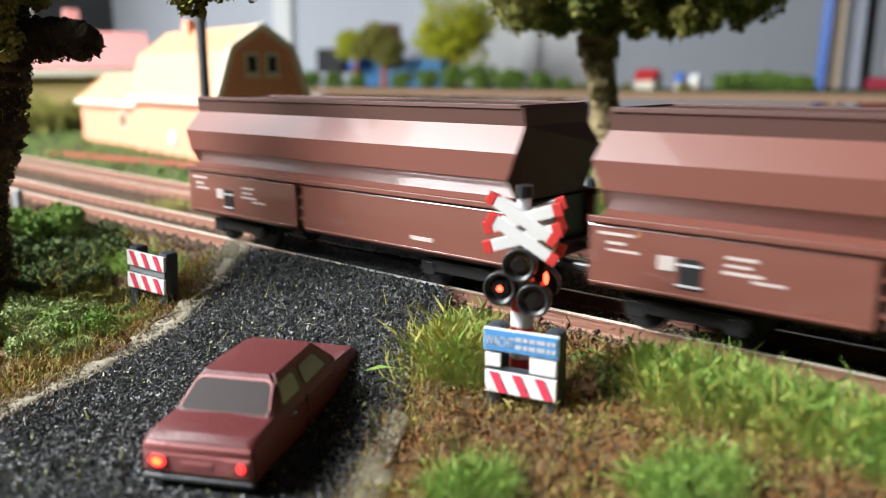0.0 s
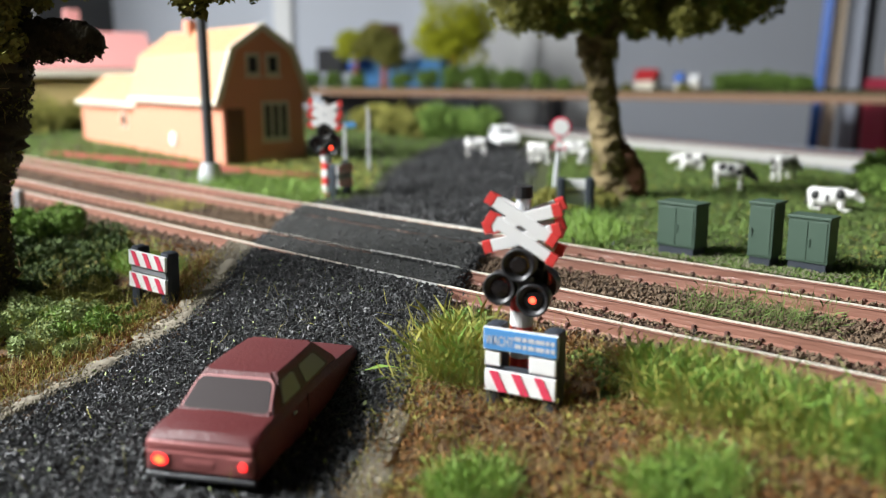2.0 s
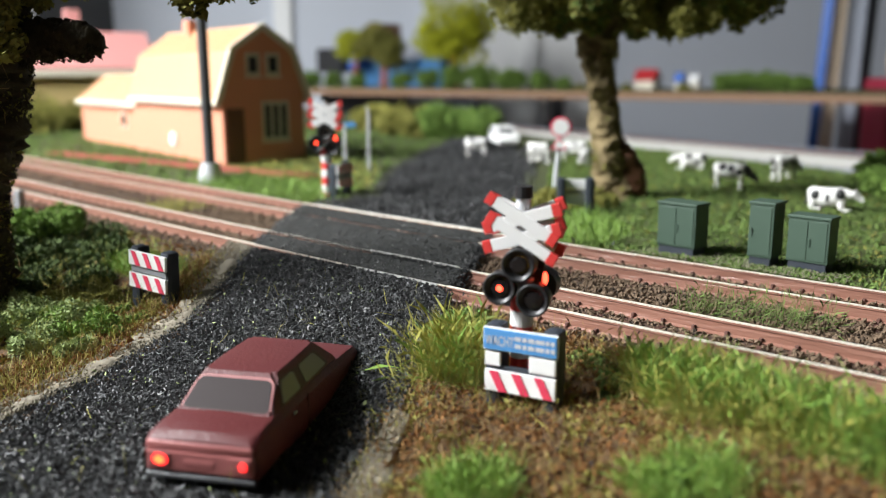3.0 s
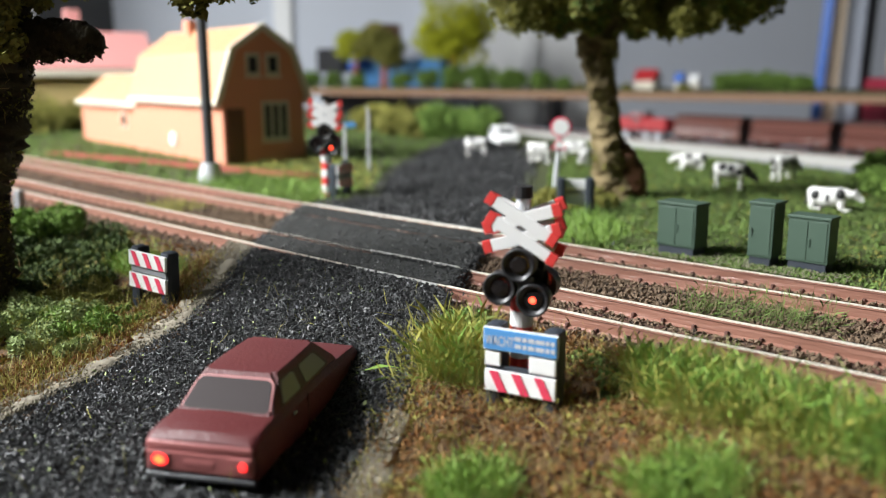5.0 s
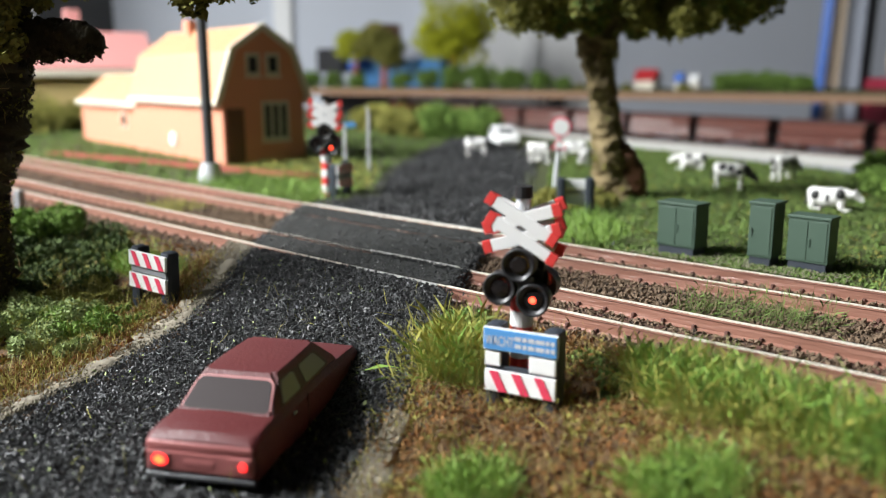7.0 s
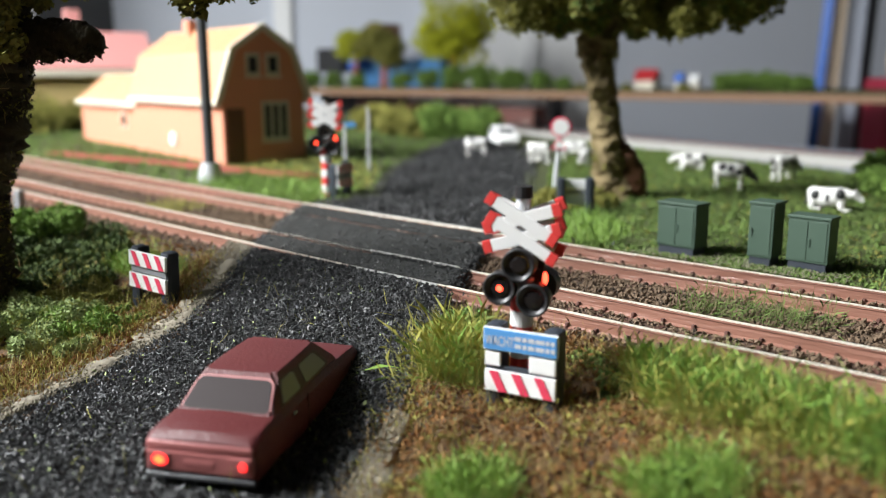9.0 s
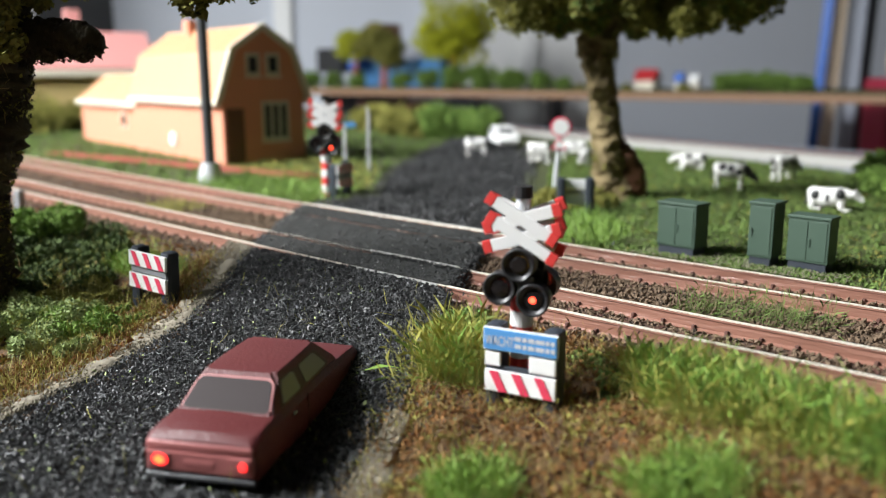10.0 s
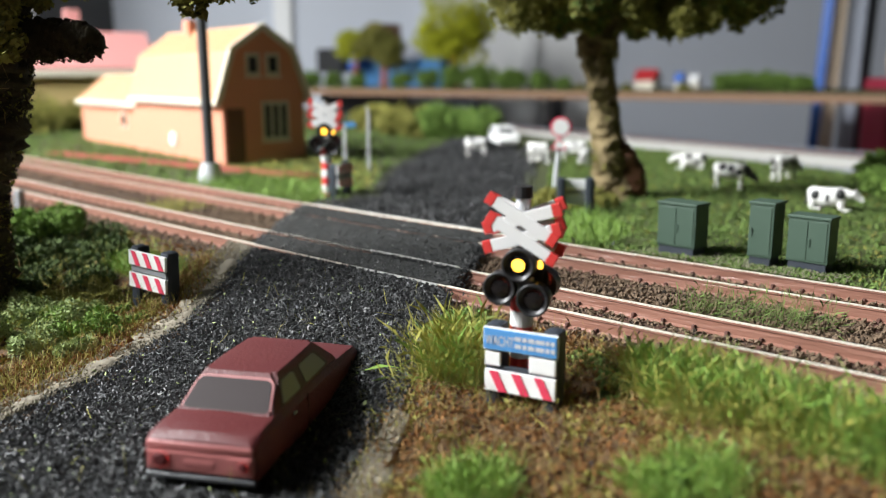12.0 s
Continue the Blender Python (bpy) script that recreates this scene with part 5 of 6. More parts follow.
def edge_tree():
    t = thing("tree", mm(0, 0, 0), "dark gnarled model tree with a stub limb and olive crown", "tree")
    b = np.array((-237.2, -63.0, -14.0))

    def at(u, z, dep=0.0):
        q = b + RIGHT * u + np.array((-RIGHT[1], RIGHT[0], 0)) * dep
        return (q[0], q[1], z)
    stem = [(*at(-12, -16), 12), (*at(-11, -6), 9.5), (*at(-9.5, 8), 8), (*at(-8, 22), 7.4), (*at(-3.5, 34), 8.6), (*at(-1.2, 47), 9.0), (*at(1.0, 62), 9.3), (*at(0, 76), 9), (*at(-3, 86), 6)]
    limb = [(*at(2, 58), 5.6), (*at(11, 60.5), 5.0), (*at(19, 61.2), 4.9), (*at(26, 60.8), 4.5), (*at(30, 60.2), 2.0)]
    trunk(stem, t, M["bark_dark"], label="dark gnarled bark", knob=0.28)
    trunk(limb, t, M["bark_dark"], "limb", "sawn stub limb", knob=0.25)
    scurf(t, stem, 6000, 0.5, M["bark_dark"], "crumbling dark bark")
    scurf(t, stem, 2600, 0.5, M["leaf_olive"], "olive moss scurf on the bark")
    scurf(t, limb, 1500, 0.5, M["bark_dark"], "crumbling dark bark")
    blobs = []
    for i in range(26):
        q = at(RNG.uniform(-14, 10), RNG.uniform(74, 82), RNG.uniform(-10, 10))
        r = RNG.uniform(4, 7)
        blobs.append((*q, r, r * 0.9))
    for i in range(26):
        q = at(RNG.uniform(-12, 11), RNG.uniform(58, 76), RNG.uniform(-12, -6))
        r = RNG.uniform(2.5, 5)
        blobs.append((*q, r, r))
    # ragged tufts hanging into view further out
    for u, z in ((52, 71), (54.5, 69), (56, 72.5), (63, 72.5), (69, 73.5), (74, 74.5), (40, 75), (46, 75.5), (22, 73), (27, 74), (14, 71)):
        q = at(u, z + 1.0, RNG.uniform(-4, 4))
        blobs.append((*q, 3.6, 3.2))
        blobs.append((q[0], q[1], z + 6.5, 4.5, 4.0))
    for u in range(10, 80, 9):
        blobs.append((*at(u, 80, 0), 4.5, 3.0))
    crown(t, blobs, 130, 0.95, M["leaf_olive"])
    # fine fibres on the bark
    roots = np.array([at(RNG.uniform(-8, 9), RNG.uniform(0, 60), -9.0) for _ in range(60)])
    blades("bark_fibre", roots, 5.0, 0.12, 70, M["straw"], t, "loose fibres on the bark")


edge_tree()


def polygon_points(poly, n):
    poly = np.asarray(poly, float)
    lo, hi = poly.min(0), poly.max(0)
    out = np.empty((0, 2))
    while len(out) < n:
        q = RNG.uniform(lo, hi, (n * 2, 2))
        ins = np.zeros(len(q), bool)
        for (x0, y0), (x1, y1) in zip(poly, np.roll(poly, -1, 0)):
            hit = ((y0 > q[:, 1]) != (y1 > q[:, 1])) & (q[:, 0] < (x1 - x0) * (q[:, 1] - y0) / (y1 - y0 + 1e-9) + x0)
            ins ^= hit
        out = np.concatenate([out, q[ins]])
    return out[:n]


def ground_z(p):
    z = field_z(p[:, 0], p[:, 1])
    return z + np.array([1.1 * bumpy(x, y, 26) + 0.5 * bumpy(x + 90, y, 8) - 0.3 if not -10 < y < 78 else 0.3 for x, y in p])


def clear(p):
    """Keep points off the strip in front of and under the relay cabinets."""
    return p[~((p[:, 0] > -124) & (p[:, 0] < -62) & (p[:, 1] > 76) & (p[:, 1] < 97))]


def carpet(name, poly, n, size, material, label, lift=0.3, flat=0.7, patchy=0.0, category="ground cover"):
    p = clear(polygon_points(poly, n))
    if patchy:
        keep = np.array([noise.noise(Vector((x / 9, y / 9, patchy))) > -0.05 for x, y in p])
        p = p[keep]
    h = np.array([abs(noise.noise(Vector((x / 5, y / 5, 9.1)))) for x, y in p]) * 2.2 * size
    z = ground_z(p) + lift + h * RNG.uniform(0.2, 1, len(p))
    s = size * RNG.uniform(0.4, 1.3, (len(p), 1)) * RNG.uniform(0.6, 1.4, (len(p), 3)) * np.array((1, 1, flat))
    q = np.c_[p, z]
    q = np.concatenate([q, q + RNG.normal(0, size * 0.6, q.shape)])
    return cloud(name, SHARD_V, SHARD_F, q, np.concatenate([s, s * 0.8]) * np.array((1.5, 0.8, 1.0)), material, None, 0.4, None, label, "stuff", category=category)


def tuft(name, poly, n, length, width, lean, material, label, towards=None, lift=0.0, patchy=0.0):
    p = clear(polygon_points(poly, n))
    if patchy:
        keep = np.array([noise.noise(Vector((x / 7, y / 7, patchy))) > 0.0 for x, y in p])
        p = p[keep]
    return blades(name, np.c_[p, ground_z(p) + lift], length, width, lean, material, None, label, towards, "grass")


# right of the road: rusty brown cover, straw, lush grass
NEAR_R = [(-108, -46), (-119, -14), (-112, -7), (40, -7), (30, -70), (-40, -95), (-82, -90)]
carpet("leaf_litter", NEAR_R, 15000, 0.62, M["leaf_brown"], "rusty brown crumbled ground cover", 0.2)
carpet("moss", NEAR_R, 8000, 0.6, M["leaf_olive"], "olive moss among the litter", 0.3, patchy=4.2)
tuft("dry_grass", NEAR_R, 14000, 5.0, 0.09, 70, M["straw"], "short straw fibres lying on the soil")
tuft("dry_grass", NEAR_R, 8000, 5.5, 0.09, 58, M["grass_dry"], "thin olive grass fibres", patchy=7.7)
tuft("tall_grass", [(-111, -27), (-107, -38), (-93, -35), (-96, -26), (-106, -22)], 900, 13.0, 0.11, 30, M["grass_dry"], "tall yellow-green grass tuft beside the sign")
tuft("tall_grass", [(-114, -33), (-108, -42), (-104, -42), (-105, -32)], 90, 12.0, 0.12, 58, M["grass_dry"], "thin grass stalks leaning over the gravel", 190)
tuft("tall_grass", [(-111, -27), (-107, -38), (-93, -35), (-96, -26), (-106, -22)], 800, 11.0, 0.10, 34, M["grass"], "green grass among the tall tuft")
tuft("green_grass", [(-74, -17), (-60, -26), (-40, -24), (-26, -24), (-22, -17), (-36, -13.5), (-58, -12)], 5200, 9.0, 0.085, 36, M["grass"],
     "lush bright green grass along the track")
tuft("green_grass", [(-76, -17), (-60, -29), (-30, -28), (-22, -17), (-58, -12)], 2600, 9.0, 0.085, 48, M["grass_dry"], "yellowish grass along the track")
tuft("green_grass", [(-40, -29), (-20, -32), (-6, -26), (-8, -18), (-28, -17)], 2600, 7.0, 0.085, 40, M["grass"], "lush bright green grass along the track", patchy=2.2)
tuft("green_grass", [(-84, -62), (-78, -66), (-68, -58), (-72, -52), (-80, -54)], 1500, 6.0, 0.10, 34, M["grass"], "green grass tuft near the road")
tuft("green_grass", [(-57, -46), (-50, -50), (-40, -42), (-42, -35), (-52, -38)], 1700, 6.5, 0.10, 34, M["grass"], "green grass tuft in the litter")
bush("shrub", lumps(-111, -19, -3.0, 6.5, 22, 3.4), 220, 0.42, M["leaf_green"], "low green foam shrub at the corner of the road")
carpet("shrub_moss", [(-90, -26), (-70, -28), (-66, -16), (-86, -12)], 2500, 0.55, M["leaf_green"], "green moss behind the signal", 0.4, patchy=3.0)
tuft("track_grass", [(-84, 22), (-52, 32), (-50, 40), (-76, 41), (-86, 30)], 700, 8.0, 0.09, 80, M["leaf_green"], "flattened green grass tuft between the tracks", 340, -0.6)
tuft("track_grass", [(-330, 20), (-300, 20), (-300, 44), (-330, 44)], 500, 5.0, 0.2, 35, M["grass_dry"], "dry grass between the tracks", None, -0.8)

# left of the road: foam bushes and rusty verge
NEAR_L = [(-165, -95), (-181, -62), (-184, -44), (-197, -22), (-214, -9), (-420, -9), (-420, -140), (-160, -140)]
carpet("leaf_litter", NEAR_L, 12000, 0.75, M["leaf_brown"], "rusty brown crumbled ground cover", 0.2, patchy=1.2)
carpet("moss", NEAR_L, 12000, 0.8, M["leaf_olive"], "olive green moss", 0.3, patchy=5.6)
tuft("dry_grass", NEAR_L, 3000, 4.5, 0.15, 60, M["straw"], "short straw fibres lying on the soil")
tuft("dry_grass", [(-184, -62), (-170, -92), (-190, -92), (-215, -50), (-230, -15), (-205, -20)], 1400, 4.5, 0.15, 45, M["grass_dry"], "thin olive grass fibres")
VERGE_L = [(-183, -62), (-170, -92), (-150, -130), (-172, -130), (-196, -80), (-199, -52), (-214, -28), (-224, -10), (-206, -12), (-190, -38)]
carpet("leaf_litter", VERGE_L, 5200, 0.6, M["leaf_brown"], "rusty brown crumbled ground cover", 0.6)
tuft("dry_grass", VERGE_L, 2600, 5.0, 0.10, 58, M["straw"], "golden straw fibres beside the road")
tuft("dry_grass", VERGE_L, 1300, 5.5, 0.10, 48, M["grass_dry"], "thin olive grass fibres")
# bright top over a dark body: light from above put into the colours
bush("shrub", lumps(-289, -33, 1.5, 13, 9, 5.0, 0.9), 900, 0.55, M["leaf_bright"], "top of the foam bush, its lit side painted brighter")
bush("shrub", lumps(-285, -33, -6, 20, 22, 7.5), 620, 0.6, M["leaf_dark"], "rounded foam bush by the track, its shade painted dark green")
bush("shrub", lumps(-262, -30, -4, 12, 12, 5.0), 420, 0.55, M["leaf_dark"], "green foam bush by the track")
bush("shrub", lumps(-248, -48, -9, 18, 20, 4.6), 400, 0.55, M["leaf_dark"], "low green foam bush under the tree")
bush("shrub", lumps(-222, -66, -12, 16, 20, 4.4, 0.9), 620, 0.45, M["leaf_pale"], "pale green foam bush beside the road")
bush("shrub", lumps(-203, -66, -13.5, 11, 26, 3.4), 440, 0.4, M["leaf_pale"], "pale green foam bush beside the road")
bush("shrub", lumps(-206, -54, -11, 14, 24, 3.0), 420, 0.4, M["leaf_bright"], "low green foam shrub behind the verge")
bush("shrub", lumps(-228, -48, -9, 12, 20, 3.2), 400, 0.4, M["leaf_olive"], "low green foam shrub behind the verge")
for poly, n in (([(-240, -75), (-195, -75), (-195, -45), (-240, -45)], 420), ([(-270, -60), (-235, -60), (-225, -25), (-270, -25)], 320)):
    p = polygon_points(poly, n)
    blades("moss_fibre", np.c_[p, ground_z(p) + RNG.uniform(1, 6, n)], 6.0, 0.10, 75, M["grass_dry"], None, "pale fibres caught in the moss", None, "grass")
tuft("green_grass", [(-240, -20), (-215, -22), (-225, -34), (-250, -34)], 900, 6.0, 0.17, 30, M["grass"], "green grass behind the striped fence")

# green fibres and crumbs strewn on the gravel
STREWN = [(-150, -120), (-176, -72), (-190, -30), (-205, -8), (-135, -8), (-118, -30), (-100, -70), (-80, -110)]


def strewn(n, size, material, label):
    p = polygon_points(STREWN, n)
    z = road_height(p[:, 0], p[:, 1]) + 1.2
    s = size * RNG.uniform(0.5, 1.3, (n, 1)) * RNG.uniform(0.6, 1.4, (n, 3))
    cloud("moss_crumb", SHARD_V, SHARD_F, np.c_[p, z], s, material, None, 0.4, None, label, "stuff", category="moss crumbs")


strewn(420, 0.4, M["leaf_pale"], "pale moss crumbs strewn on the gravel")
p = polygon_points(STREWN, 110)
blades("grass_fibre", np.c_[p, road_height(p[:, 0], p[:, 1]) + 0.9], 5.0, 0.14, 80, M["grass_dry"], None, "loose grass fibres on the gravel", None, "grass")

# meadow
MEADOW = [(-140, 75), (30, 75), (40, 300), (-140, 350), (-300, 420), (-380, 455), (-280, 262), (-205, 150)]
carpet("meadow_moss", MEADOW, 34000, 0.75, M["leaf_green"], "green foam turf of the meadow", 0.1)
carpet("meadow_moss", MEADOW, 8000, 0.7, M["leaf_olive"], "olive foam turf of the meadow", 0.3, patchy=2.9)
carpet("meadow_moss", MEADOW, 7000, 0.8, M["leaf_dark"], "dark foam turf of the meadow", 0.4, patchy=8.4)
p = polygon_points([(-126, 77), (-60, 77), (-60, 98), (-126, 98)], 5200)
s = 0.5 * RNG.uniform(0.4, 1.3, (len(p), 1)) * RNG.uniform(0.6, 1.4, (len(p), 3))
cloud("moss", SHARD_V, SHARD_F, np.c_[p, ground_z(p) + 0.3], s, M["leaf_green"], None, 0.4, None, "thin short moss round the cabinets", "stuff", category="ground cover")
p = polygon_points([(-126, 76), (-60, 76), (-60, 92), (-126, 92)], 1100)
s = 0.28 * RNG.uniform(0.4, 1.3, (len(p), 3))
cloud("gravel_dust", OCTA_V, OCTA_F, np.c_[p, ground_z(p) + 0.4], s, M["sand"], None, 0.4, None, "pale grit in front of the cabinets", "stuff", category="grit")
tuft("meadow_grass", MEADOW, 12000, 4.0, 0.2, 40, M["leaf_green"], "short meadow grass")
tuft("meadow_grass", MEADOW, 3500, 4.5, 0.2, 40, M["grass"], "green meadow grass", patchy=6.1)
bush("shrub", lumps(-196, 150, -3, 20, 20, 5.0), 220, 0.9, M["leaf_olive"], "olive foam turf heaped at the tree's foot")
tuft("meadow_grass", [(-160, 76), (-135, 78), (-140, 110), (-175, 130)], 900, 7.0, 0.25, 35, M["grass"], "long grass behind the signal")
MEADOW_L = [(-276, 70), (-284, 118), (-352, 199), (-430, 320), (-520, 470), (-1000, 480), (-1000, 74), (-420, 72)]
carpet("meadow_moss", MEADOW_L, 16000, 1.5, M["leaf_green"], "green foam turf round the farmhouse", 0.0)
tuft("meadow_grass", [(-280, 74), (-300, 130), (-380, 120), (-380, 76)], 2200, 6.0, 0.3, 35, M["grass"], "green grass by the far signal")
tuft("meadow_grass", [(-290, 120), (-350, 190), (-440, 220), (-430, 130)], 1600, 5.0, 0.35, 40, M["grass_dry"], "dry grass by the far road")
bush("hedge", lumps(-494, 413, 6, 18, 18, 15, 0.85), 300, 1.7, M["leaf_bright"], "rounded green bush at the meadow's end")
bush("hedge", lumps(-464, 428, 6, 13, 14, 14, 0.85), 300, 1.7, M["leaf_bright"], "rounded green bush at the meadow's end")
for x, y in ((-600, 440), (-560, 425), (-525, 400), (-640, 470)):
    bush("hedge", lumps(x, y, 5, 20, 14, 13, 0.9), 220, 2.0, M["leaf_olive"], "olive hedge beyond the farmhouse")
bush("hedge", lumps(-96, 292, 3, 16, 18, 13), 320, 1.2, M["leaf_bright"], "large green foam bush at the meadow's edge")
bush("hedge", lumps(-86, 236, 4, 8, 14, 8), 420, 0.9, M["leaf_bright"], "large green foam bush at the meadow's edge")


def garden_path():
    t = thing("garden_path", mm(0, 0, 0), "red brick garden path before the farmhouse", "path", "", "structure")
    me = mesh_of(bx(0, 5.2, -5, 5, -3.6, -1.6, bev=0.2), "brick", M["brick_path"])
    for i in range(46):
        x = -610 + i * 5.6
        ob = new("brick", me)
        ob.parent = t
        ob.matrix_basis = mm(x, 112 + (x + 610) * 0.112, 0.2 * (i % 3))


garden_path()
t = thing("marker_post", mm(-366, -9.5, -3.5, 0, 0, 20), "small grey marker post beside the near track", "marker post")
part("post", bx(-1.8, 1.8, -1.5, 1.5, 0, 8.0, bev=0.4), M["grey"], t)


# ---- distant things: village model, shelf and the far side of the room ----
def village_house():
    h = thing("house", ROOM @ pose(-0.425, 0.98, -0.003, 0, 0, 30), "ochre model house with rose-pink roof and white gutter", "house")
    part("wall", prism([(-60, 0), (60, 0), (60, 62), (0, 100), (-60, 62)], -75, 75), M["ochre"], h, "ochre wall")
    for s in (-1, 1):
        bm = bmesh.new()
        ln = math.hypot(66, 42)
        turn = Matrix.Translation((0, s * 32, 82)) @ Matrix.Rotation(-s * math.atan2(38, 60), 4, "X")
        part("roof", box(bm, -80, 80, -ln / 2, ln / 2, 0, 4, bev=0.5, m=turn), M["rose"], h, "rose-pink roof slope")
        part("gutter", bx(-80, 80, s * 64 - 3, s * 64 + 3, 55, 62, bev=1), M["cream"], h, "white gutter")
    part("chimney", bx(-8, 8, -8, 8, 96, 130, bev=1), M["rose"], h, "pink chimney")


village_house()
for a, b, z, r in ((-0.43, 0.86, 0.02, 26), (-0.40, 0.84, 0.02, 22), (-0.37, 0.88, 0.03, 22), (-0.46, 0.9, 0.02, 24), (-0.31, 0.95, 0.03, 20)):
    p = room(a, b, z) / MM
    bush("hedge", lumps(p.x, p.y, 2, 16, 10, r * 0.8, 1.1), 220, 2.4, M["leaf_yellow" if a > -0.35 else "leaf_olive"], "olive bush behind the farmhouse")


def on_shelf(s, back=0.0, z=0.0):
    """A place on the long shelf: s from its left to its right end, back from its front edge, in metres."""
    a0, b0, a1, b1 = -0.43, 2.25, 0.71, 1.30
    n = Vector((b0 - b1, a1 - a0)).normalized()
    return room(a0 + (a1 - a0) * s + n.x * back, b0 + (b1 - b0) * s + n.y * back, 0.02 + z)


SHELF_TURN = -YAW + math.atan2(1.30 - 2.25, 0.71 + 0.43)


def shelf_box(name, s0, s1, back0, back1, z0, z1, material, label, category, kind="structure"):
    ln = math.hypot(1.14, 0.95)
    m = Matrix.Translation(on_shelf(0)) @ Matrix.Rotation(SHELF_TURN, 4, "Z")
    ob = new(name, mesh_of(bx(s0 * ln, s1 * ln, back0, back1, z0, z1, bev=0.001), name, material, scale=1.0))
    ob.matrix_basis = m
    return tagged(ob, label, category, "", kind)


shelf_box("shelf_board", -0.02, 1.35, 0.0, 0.30, -0.014, 0.0, M["shelf"], "brown wooden shelf carrying a second model landscape", "shelf")
shelf_box("shelf_turf", -0.02, 1.35, 0.012, 0.29, 0.0, 0.004, M["meadow"], "green turf strip on the shelf", "turf")


def shelf_plant(s, back, r, h, material, label, stem=0.0, name="tree"):
    p = on_shelf(s, back) / MM
    t = thing(name, mm(0, 0, 0), label, name)
    if stem:
        trunk([(p.x, p.y, p.z, r * 0.12), (p.x + 2, p.y, p.z + stem * 0.6, r * 0.09), (p.x, p.y, p.z + stem + h * 0.4, r * 0.06)], t, M["stem_red"], label="reddish stem")
    blobs = []
    for _ in range(22):
        d = RNG.normal(size=3)
        d /= np.linalg.norm(d)
        k = RNG.uniform(0.3, 0.75)
        blobs.append((p.x + d[0] * r * k, p.y + d[1] * r * k, p.z + stem + h / 2 + d[2] * h / 2 * k, r * 0.38, h * 0.2))
    crown(t, blobs, 130, max(2.2, r * 0.05), material, label="clumpy foliage")


shelf_plant(0.19, 0.10, 84, 140, M["leaf_olive"], "dark olive model tree on the shelf", 42)
shelf_plant(0.135, 0.08, 62, 96, M["leaf_yellow"], "small yellow-green model tree on the shelf", 66)
shelf_plant(0.345, 0.10, 104, 190, M["leaf_yellow"], "bright yellow-green model tree on the shelf", 42)
for s, r in ((0.04, 26), (0.10, 22), (0.16, 24), (0.26, 22), (0.32, 26), (0.37, 30), (0.43, 34), (0.48, 28), (0.53, 22), (0.57, 16)):
    shelf_plant(s, 0.05, r * 1.3, r * 1.9, M["leaf_bright"], "green bush on the shelf edge", 0, "bush")
for s, r in ((0.80, 26), (0.82, 30), (0.845, 28), (0.87, 24), (0.89, 20)):
    shelf_plant(s, 0.05, r * 1.1, r * 1.5, M["leaf_bright"], "green bush on the shelf edge", 0, "bush")
for s in (0.60, 0.64, 0.67, 0.75):
    shelf_plant(s, 0.04, 13, 16, M["leaf_olive"], "low shrub on the shelf edge", 0, "bush")


def shelf_house(s, w, h, roof, label):
    p = on_shelf(s, 0.07)
    t = thing("house", Matrix.Translation(p) @ Matrix.Rotation(SHELF_TURN, 4, "Z"), label, "house")
    part("wall", prism([(-w * 0.4, 0), (w * 0.4, 0), (w * 0.4, h * 0.5), (0, h), (-w * 0.4, h * 0.5)], -w / 2, w / 2), M["cream"], t)
    for k in (-1, 1):
        ln = math.hypot(w * 0.45, h * 0.5)
        turn = Matrix.Translation((0, k * w * 0.21, h * 0.78)) @ Matrix.Rotation(-k * math.atan2(h * 0.5, w * 0.4), 4, "X")
        part("roof", box(bmesh.new(), -w * 0.55, w * 0.55, -ln / 2, ln / 2, 0, 2.5, bev=0.3, m=turn), roof, t, "roof slope")


shelf_house(0.69, 40, 40, M["loco"], "tiny model house with red roof on the shelf")
shelf_house(0.735, 16, 34, M["blue_post"], "tiny blue-white model house on the shelf")
shelf_house(0.755, 16, 30, M["white"], "tiny white model house on the shelf")
shelf_box("storage_box", 0.005, 0.07, 0.12, 0.24, 0.04, 0.105, M["black"], "black box on the shelf", "box", "")
shelf_box("storage_box", 0.075, 0.095, 0.14, 0.22, 0.05, 0.11, M["blue_post"], "blue box on the shelf", "box", "")
shelf_box("storage_box", 0.06, 0.26, 0.2, 0.28, 0.004, 0.075, M["blue"], "blue tray behind the shelf trees", "box", "")
shelf_box("storage_box", 0.085, 0.12, 0.2, 0.28, 0.12, 0.17, M["shelf"], "brown carton on the shelf", "box", "")

room_box("storage_cabinet", -0.33, -0.10, 2.3, 2.58, -0.9, 0.0, M["black"], "dark cabinet under the shelf", "cabinet", "")
room_box("storage_cabinet", 0.02, 0.10, 2.42, 2.58, -0.9, 0.02, M["fascia"], "grey-blue cabinet under the shelf", "cabinet", "")
room_box("storage_cabinet", 0.30, 0.335, 2.3, 2.45, -0.9, 0.0, M["black"], "narrow black unit under the shelf", "cabinet", "")
room_box("wall_panel", -0.04, 0.46, 2.55, 2.58, -0.9, 1.2, M["white"], "white panel against the far wall", "panel", bev=0.004)
room_box("white_column", 0.243, 0.286, 2.530, 2.546, -0.9, 1.9, M["white"], "white upright against the wall", "column", bev=0.006)
room_box("white_column", -0.51, -0.455, 2.58, 2.597, -0.9, 1.9, M["white"], "white upright against the wall", "column", bev=0.006)


def upright(a, b, w, d, material, label, lean=0.0):
    ob = new("rack_post", mesh_of(bx(-w / 2, w / 2, 0, d, -0.9, 1.85, bev=0.003), "rack_post", material, scale=1.0))
    ob.matrix_basis = ROOM @ pose(a, b, 0, 0, lean, -38)
    return tagged(ob, label, "rack post", "rack posts")


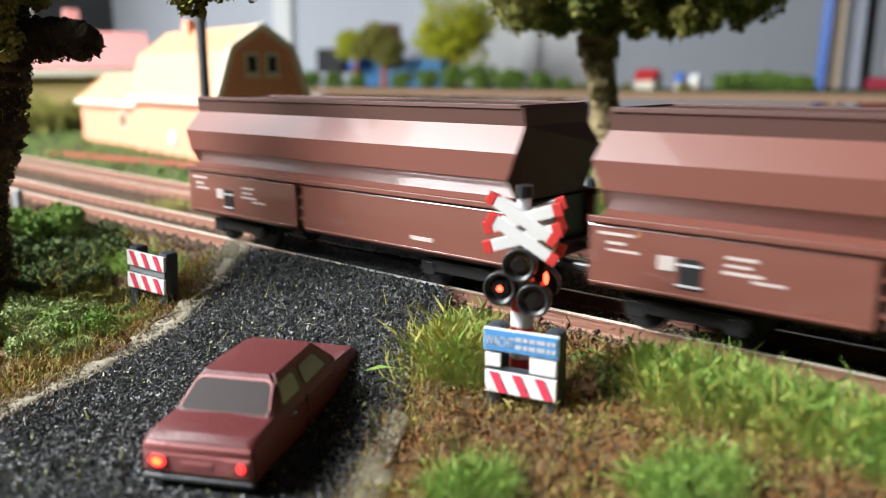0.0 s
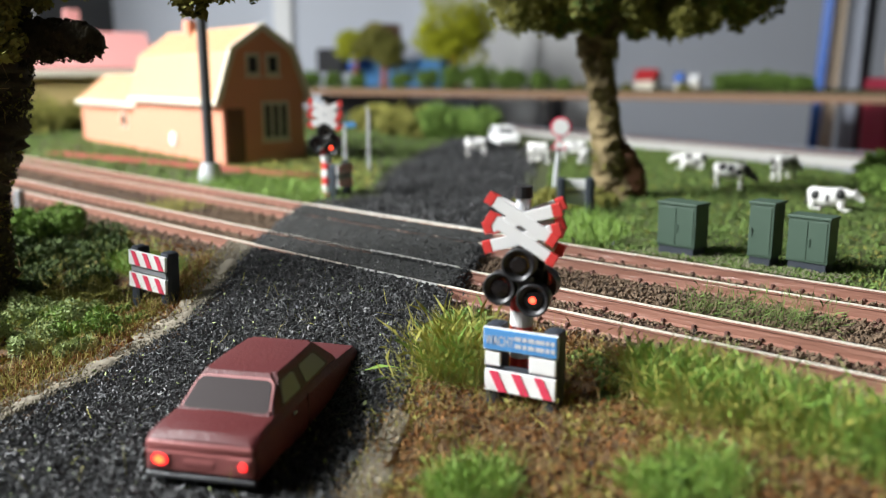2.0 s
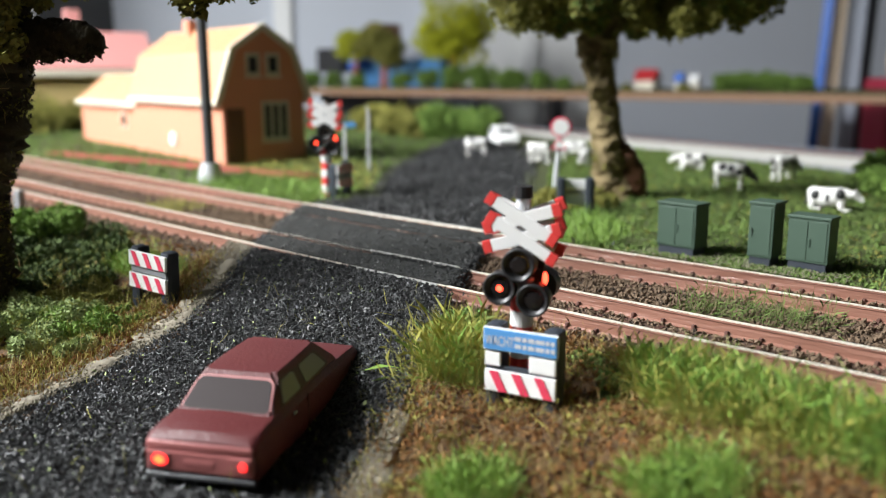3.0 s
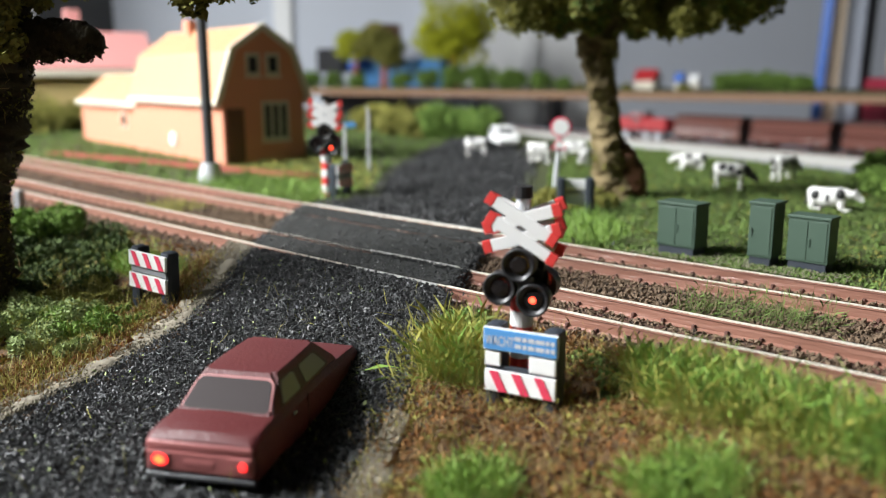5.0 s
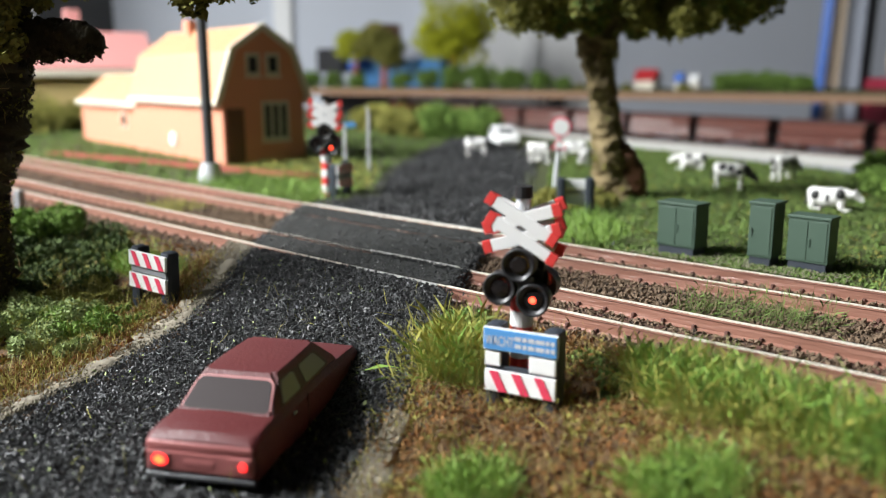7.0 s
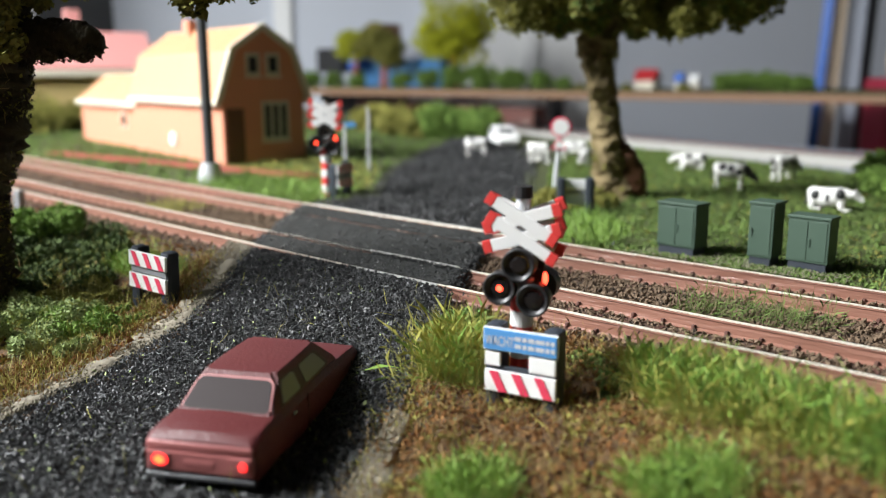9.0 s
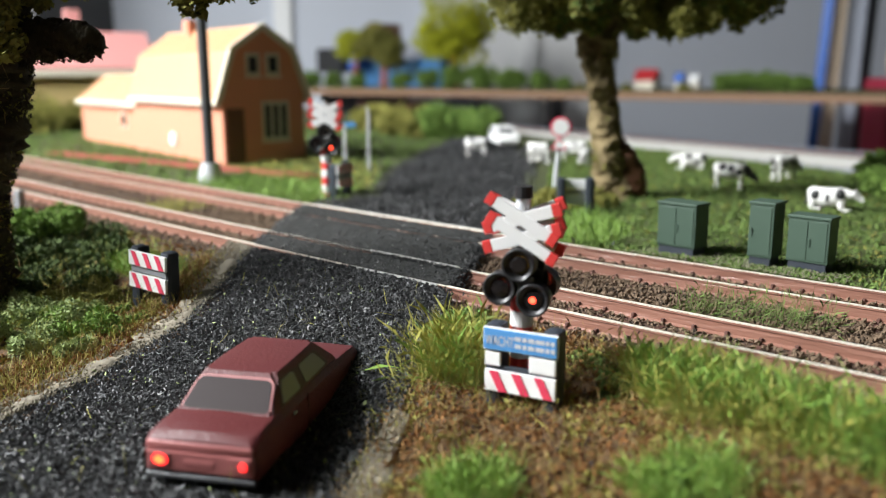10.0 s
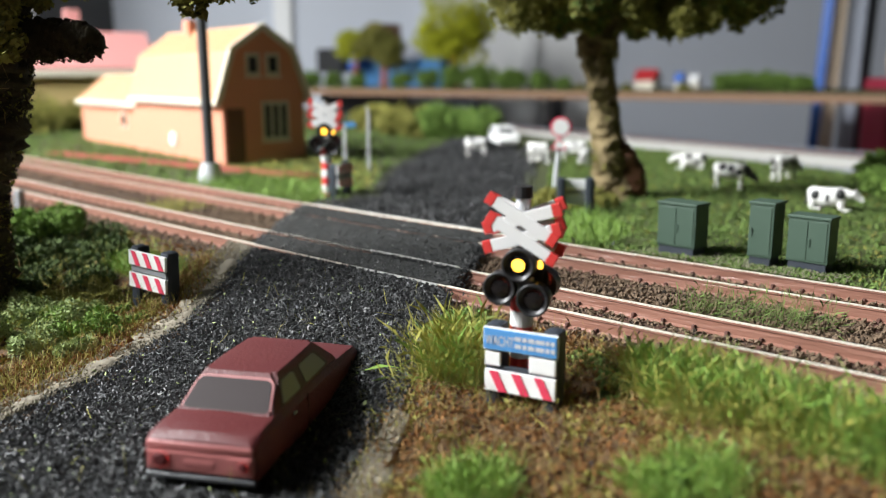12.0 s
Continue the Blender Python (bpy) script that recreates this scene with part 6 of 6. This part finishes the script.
upright(0.782, 1.75, 0.020, 0.015, M["blue_post"], "blue lacquered rack post behind the shelf", 2.0)
upright(0.822, 1.78, 0.026, 0.015, M["pine"], "bare timber rack post behind the shelf", 1.5)
upright(0.872, 1.80, 0.034, 0.015, M["fascia"], "grey rack post behind the shelf", 1.0)
upright(0.905, 1.82, 0.014, 0.05, M["black"], "dark rack post behind the shelf", 1.0)
room_box("storage_box", 0.86, 1.15, 1.62, 1.72, -0.9, 0.045, M["crimson"], "crimson box on the rack", "box", "", bev=0.01)
p = room(0.93, 1.66, 0.08) / MM
t = thing("paper_lantern", mm(p.x, p.y, p.z), "cream-white rounded pot on the crimson box", "pot")
bm = bmesh.new()
bmesh.ops.create_uvsphere(bm, u_segments=24, v_segments=14, radius=52, matrix=Matrix.Diagonal((1, 1, 1.1, 1)))
part("bowl", bm, M["cream"], t, smooth=True)
part("neck", rd((0, 0, 50), (0, 0, 90), 24, 30, n=20), M["pale"], t, "pale neck")


# ---- what moves ----
def train_path():
    """The train's loop: along the near track, round the bend beyond the board, back along the low far track."""
    xs = np.arange(-1600, 631, 4.0)
    pts = [np.array((x, GAUGE / 2 + float(bend(x)), 0.0)) for x in xs]
    x1, y1, r = 630.0, pts[-1][1], R_LOOP
    for a in np.radians(np.arange(1, 166)):
        pts.append(np.array((x1 + r * math.sin(a), y1 + r * (1 - math.cos(a)), LOW * a / radians(165))))
    d = np.array((-math.sin(radians(75)), math.cos(radians(75)), 0.0))
    end = pts[-1]
    for u in np.arange(4, 2600, 4.0):
        pts.append(end + d * u)
    pts = np.array(pts)
    s = np.r_[0, np.cumsum(np.linalg.norm(np.diff(pts, axis=0), axis=1))]
    return pts, s - 1600.0


R_LOOP, LOW = 386.9, -57.0
PATH, PATH_S = train_path()
SPEED = 415.0


def loop_bed():
    """The narrow board and rails that carry the train round the bend."""
    arc = [tuple(p) for p in PATH[(PATH_S > 900 - 300) & (PATH_S < 2250)][::12]]
    bed = part("loop_board", sweep(arc, [(-40, -30), (40, -30), (40, -4.2), (-40, -4.2)]), M["timber"], None, "narrow plywood board under the loop")
    tagged(bed, "", "board", "", "structure")
    t = thing("railway_track", mm(0, 0, 0), "model track on the loop", "railway track", "", "structure")
    for off in (-GAUGE / 2, GAUGE / 2):
        part("rail", sweep(arc, [(off + y, z) for y, z in RAIL_PROFILE]), M["rust"], t)
    for k in (0.2, 0.45, 0.7, 0.95):
        x, y, z = arc[int(k * (len(arc) - 1))]
        leg = part("table_leg", bx(-20, 20, -20, 20, -870 - z, 0, bev=2), M["timber"], None, "square timber leg under the loop", mm(x, y, z - 30))
        tagged(leg, "", "table leg", "table legs", "structure")


loop_bed()


def on_path(s):
    return np.array([np.interp(s, PATH_S, PATH[:, k]) for k in range(3)])


def ride(s):
    a, b = on_path(s - 40), on_path(s + 40)
    c = (on_path(s - 40) + on_path(s + 40)) / 2
    return mm(*c, 0, 0, math.degrees(math.atan2(b[1] - a[1], b[0] - a[0])))


def key_ride(ob, s0):
    rows = []
    for i in range(0, 121):
        rows.append((i * 0.1, ride(s0 + SPEED * i * 0.1)))
    walk(ob, rows)


RED_A = [(0.0, 0.62), (1.22, 1.86), (2.47, 3.12), (3.74, 4.37), (5.02, 5.66), (6.26, 6.90), (7.54, 8.17), (8.84, 9.48)]
RED_B = [(0.60, 1.25), (1.84, 2.51), (3.10, 3.76), (4.35, 5.06), (5.64, 6.32), (6.88, 7.56), (8.15, 8.88), (9.45, 10.03)]
AMBER = [(10.56, 11.30), (11.84, 12.6)]
TAIL_ON = [(0.0, 10.42)]


def key_lens(ob, spans):
    """Turn the insert's lit face to the front for each span of seconds, and its dark face otherwise."""
    x, y, z, facing = ob["at"]
    step = 1 / 30
    rows = []

    def row(t, a):
        rows.append((t, mm(x, y, z, 0, 0, facing + a)))

    on = any(a <= 0 < b for a, b in spans)
    row(0.0, 0 if on else 180)
    for a, b in spans:
        if a > 0:
            for k, ang in ((-1, 180), (0, 120), (1, 60), (2, 0)):
                row(a + k * step, ang)
        if b < 12.0:
            for k, ang in ((-1, 0), (0, 60), (1, 120), (2, 180)):
                row(b + k * step, ang)
    end_on = any(a <= 12.0 < b for a, b in spans)
    row(12.0, 0 if end_on else 180)
    walk(ob, rows)


def motions():
    for i, w in enumerate(WAGONS):
        key_ride(w, -168.5 + 146.3 * i)
    key_ride(LOCO, -168.5 + 146.3 * len(WAGONS) + 6)
    for lenses in (LENS_A, LENS_B):
        for key, spans in (("a", RED_A), ("b", RED_B), ("y", AMBER)):
            for ob in lenses[key]:
                key_lens(ob, spans)
    for ob in TAIL:
        key_lens(ob, TAIL_ON)


motions()
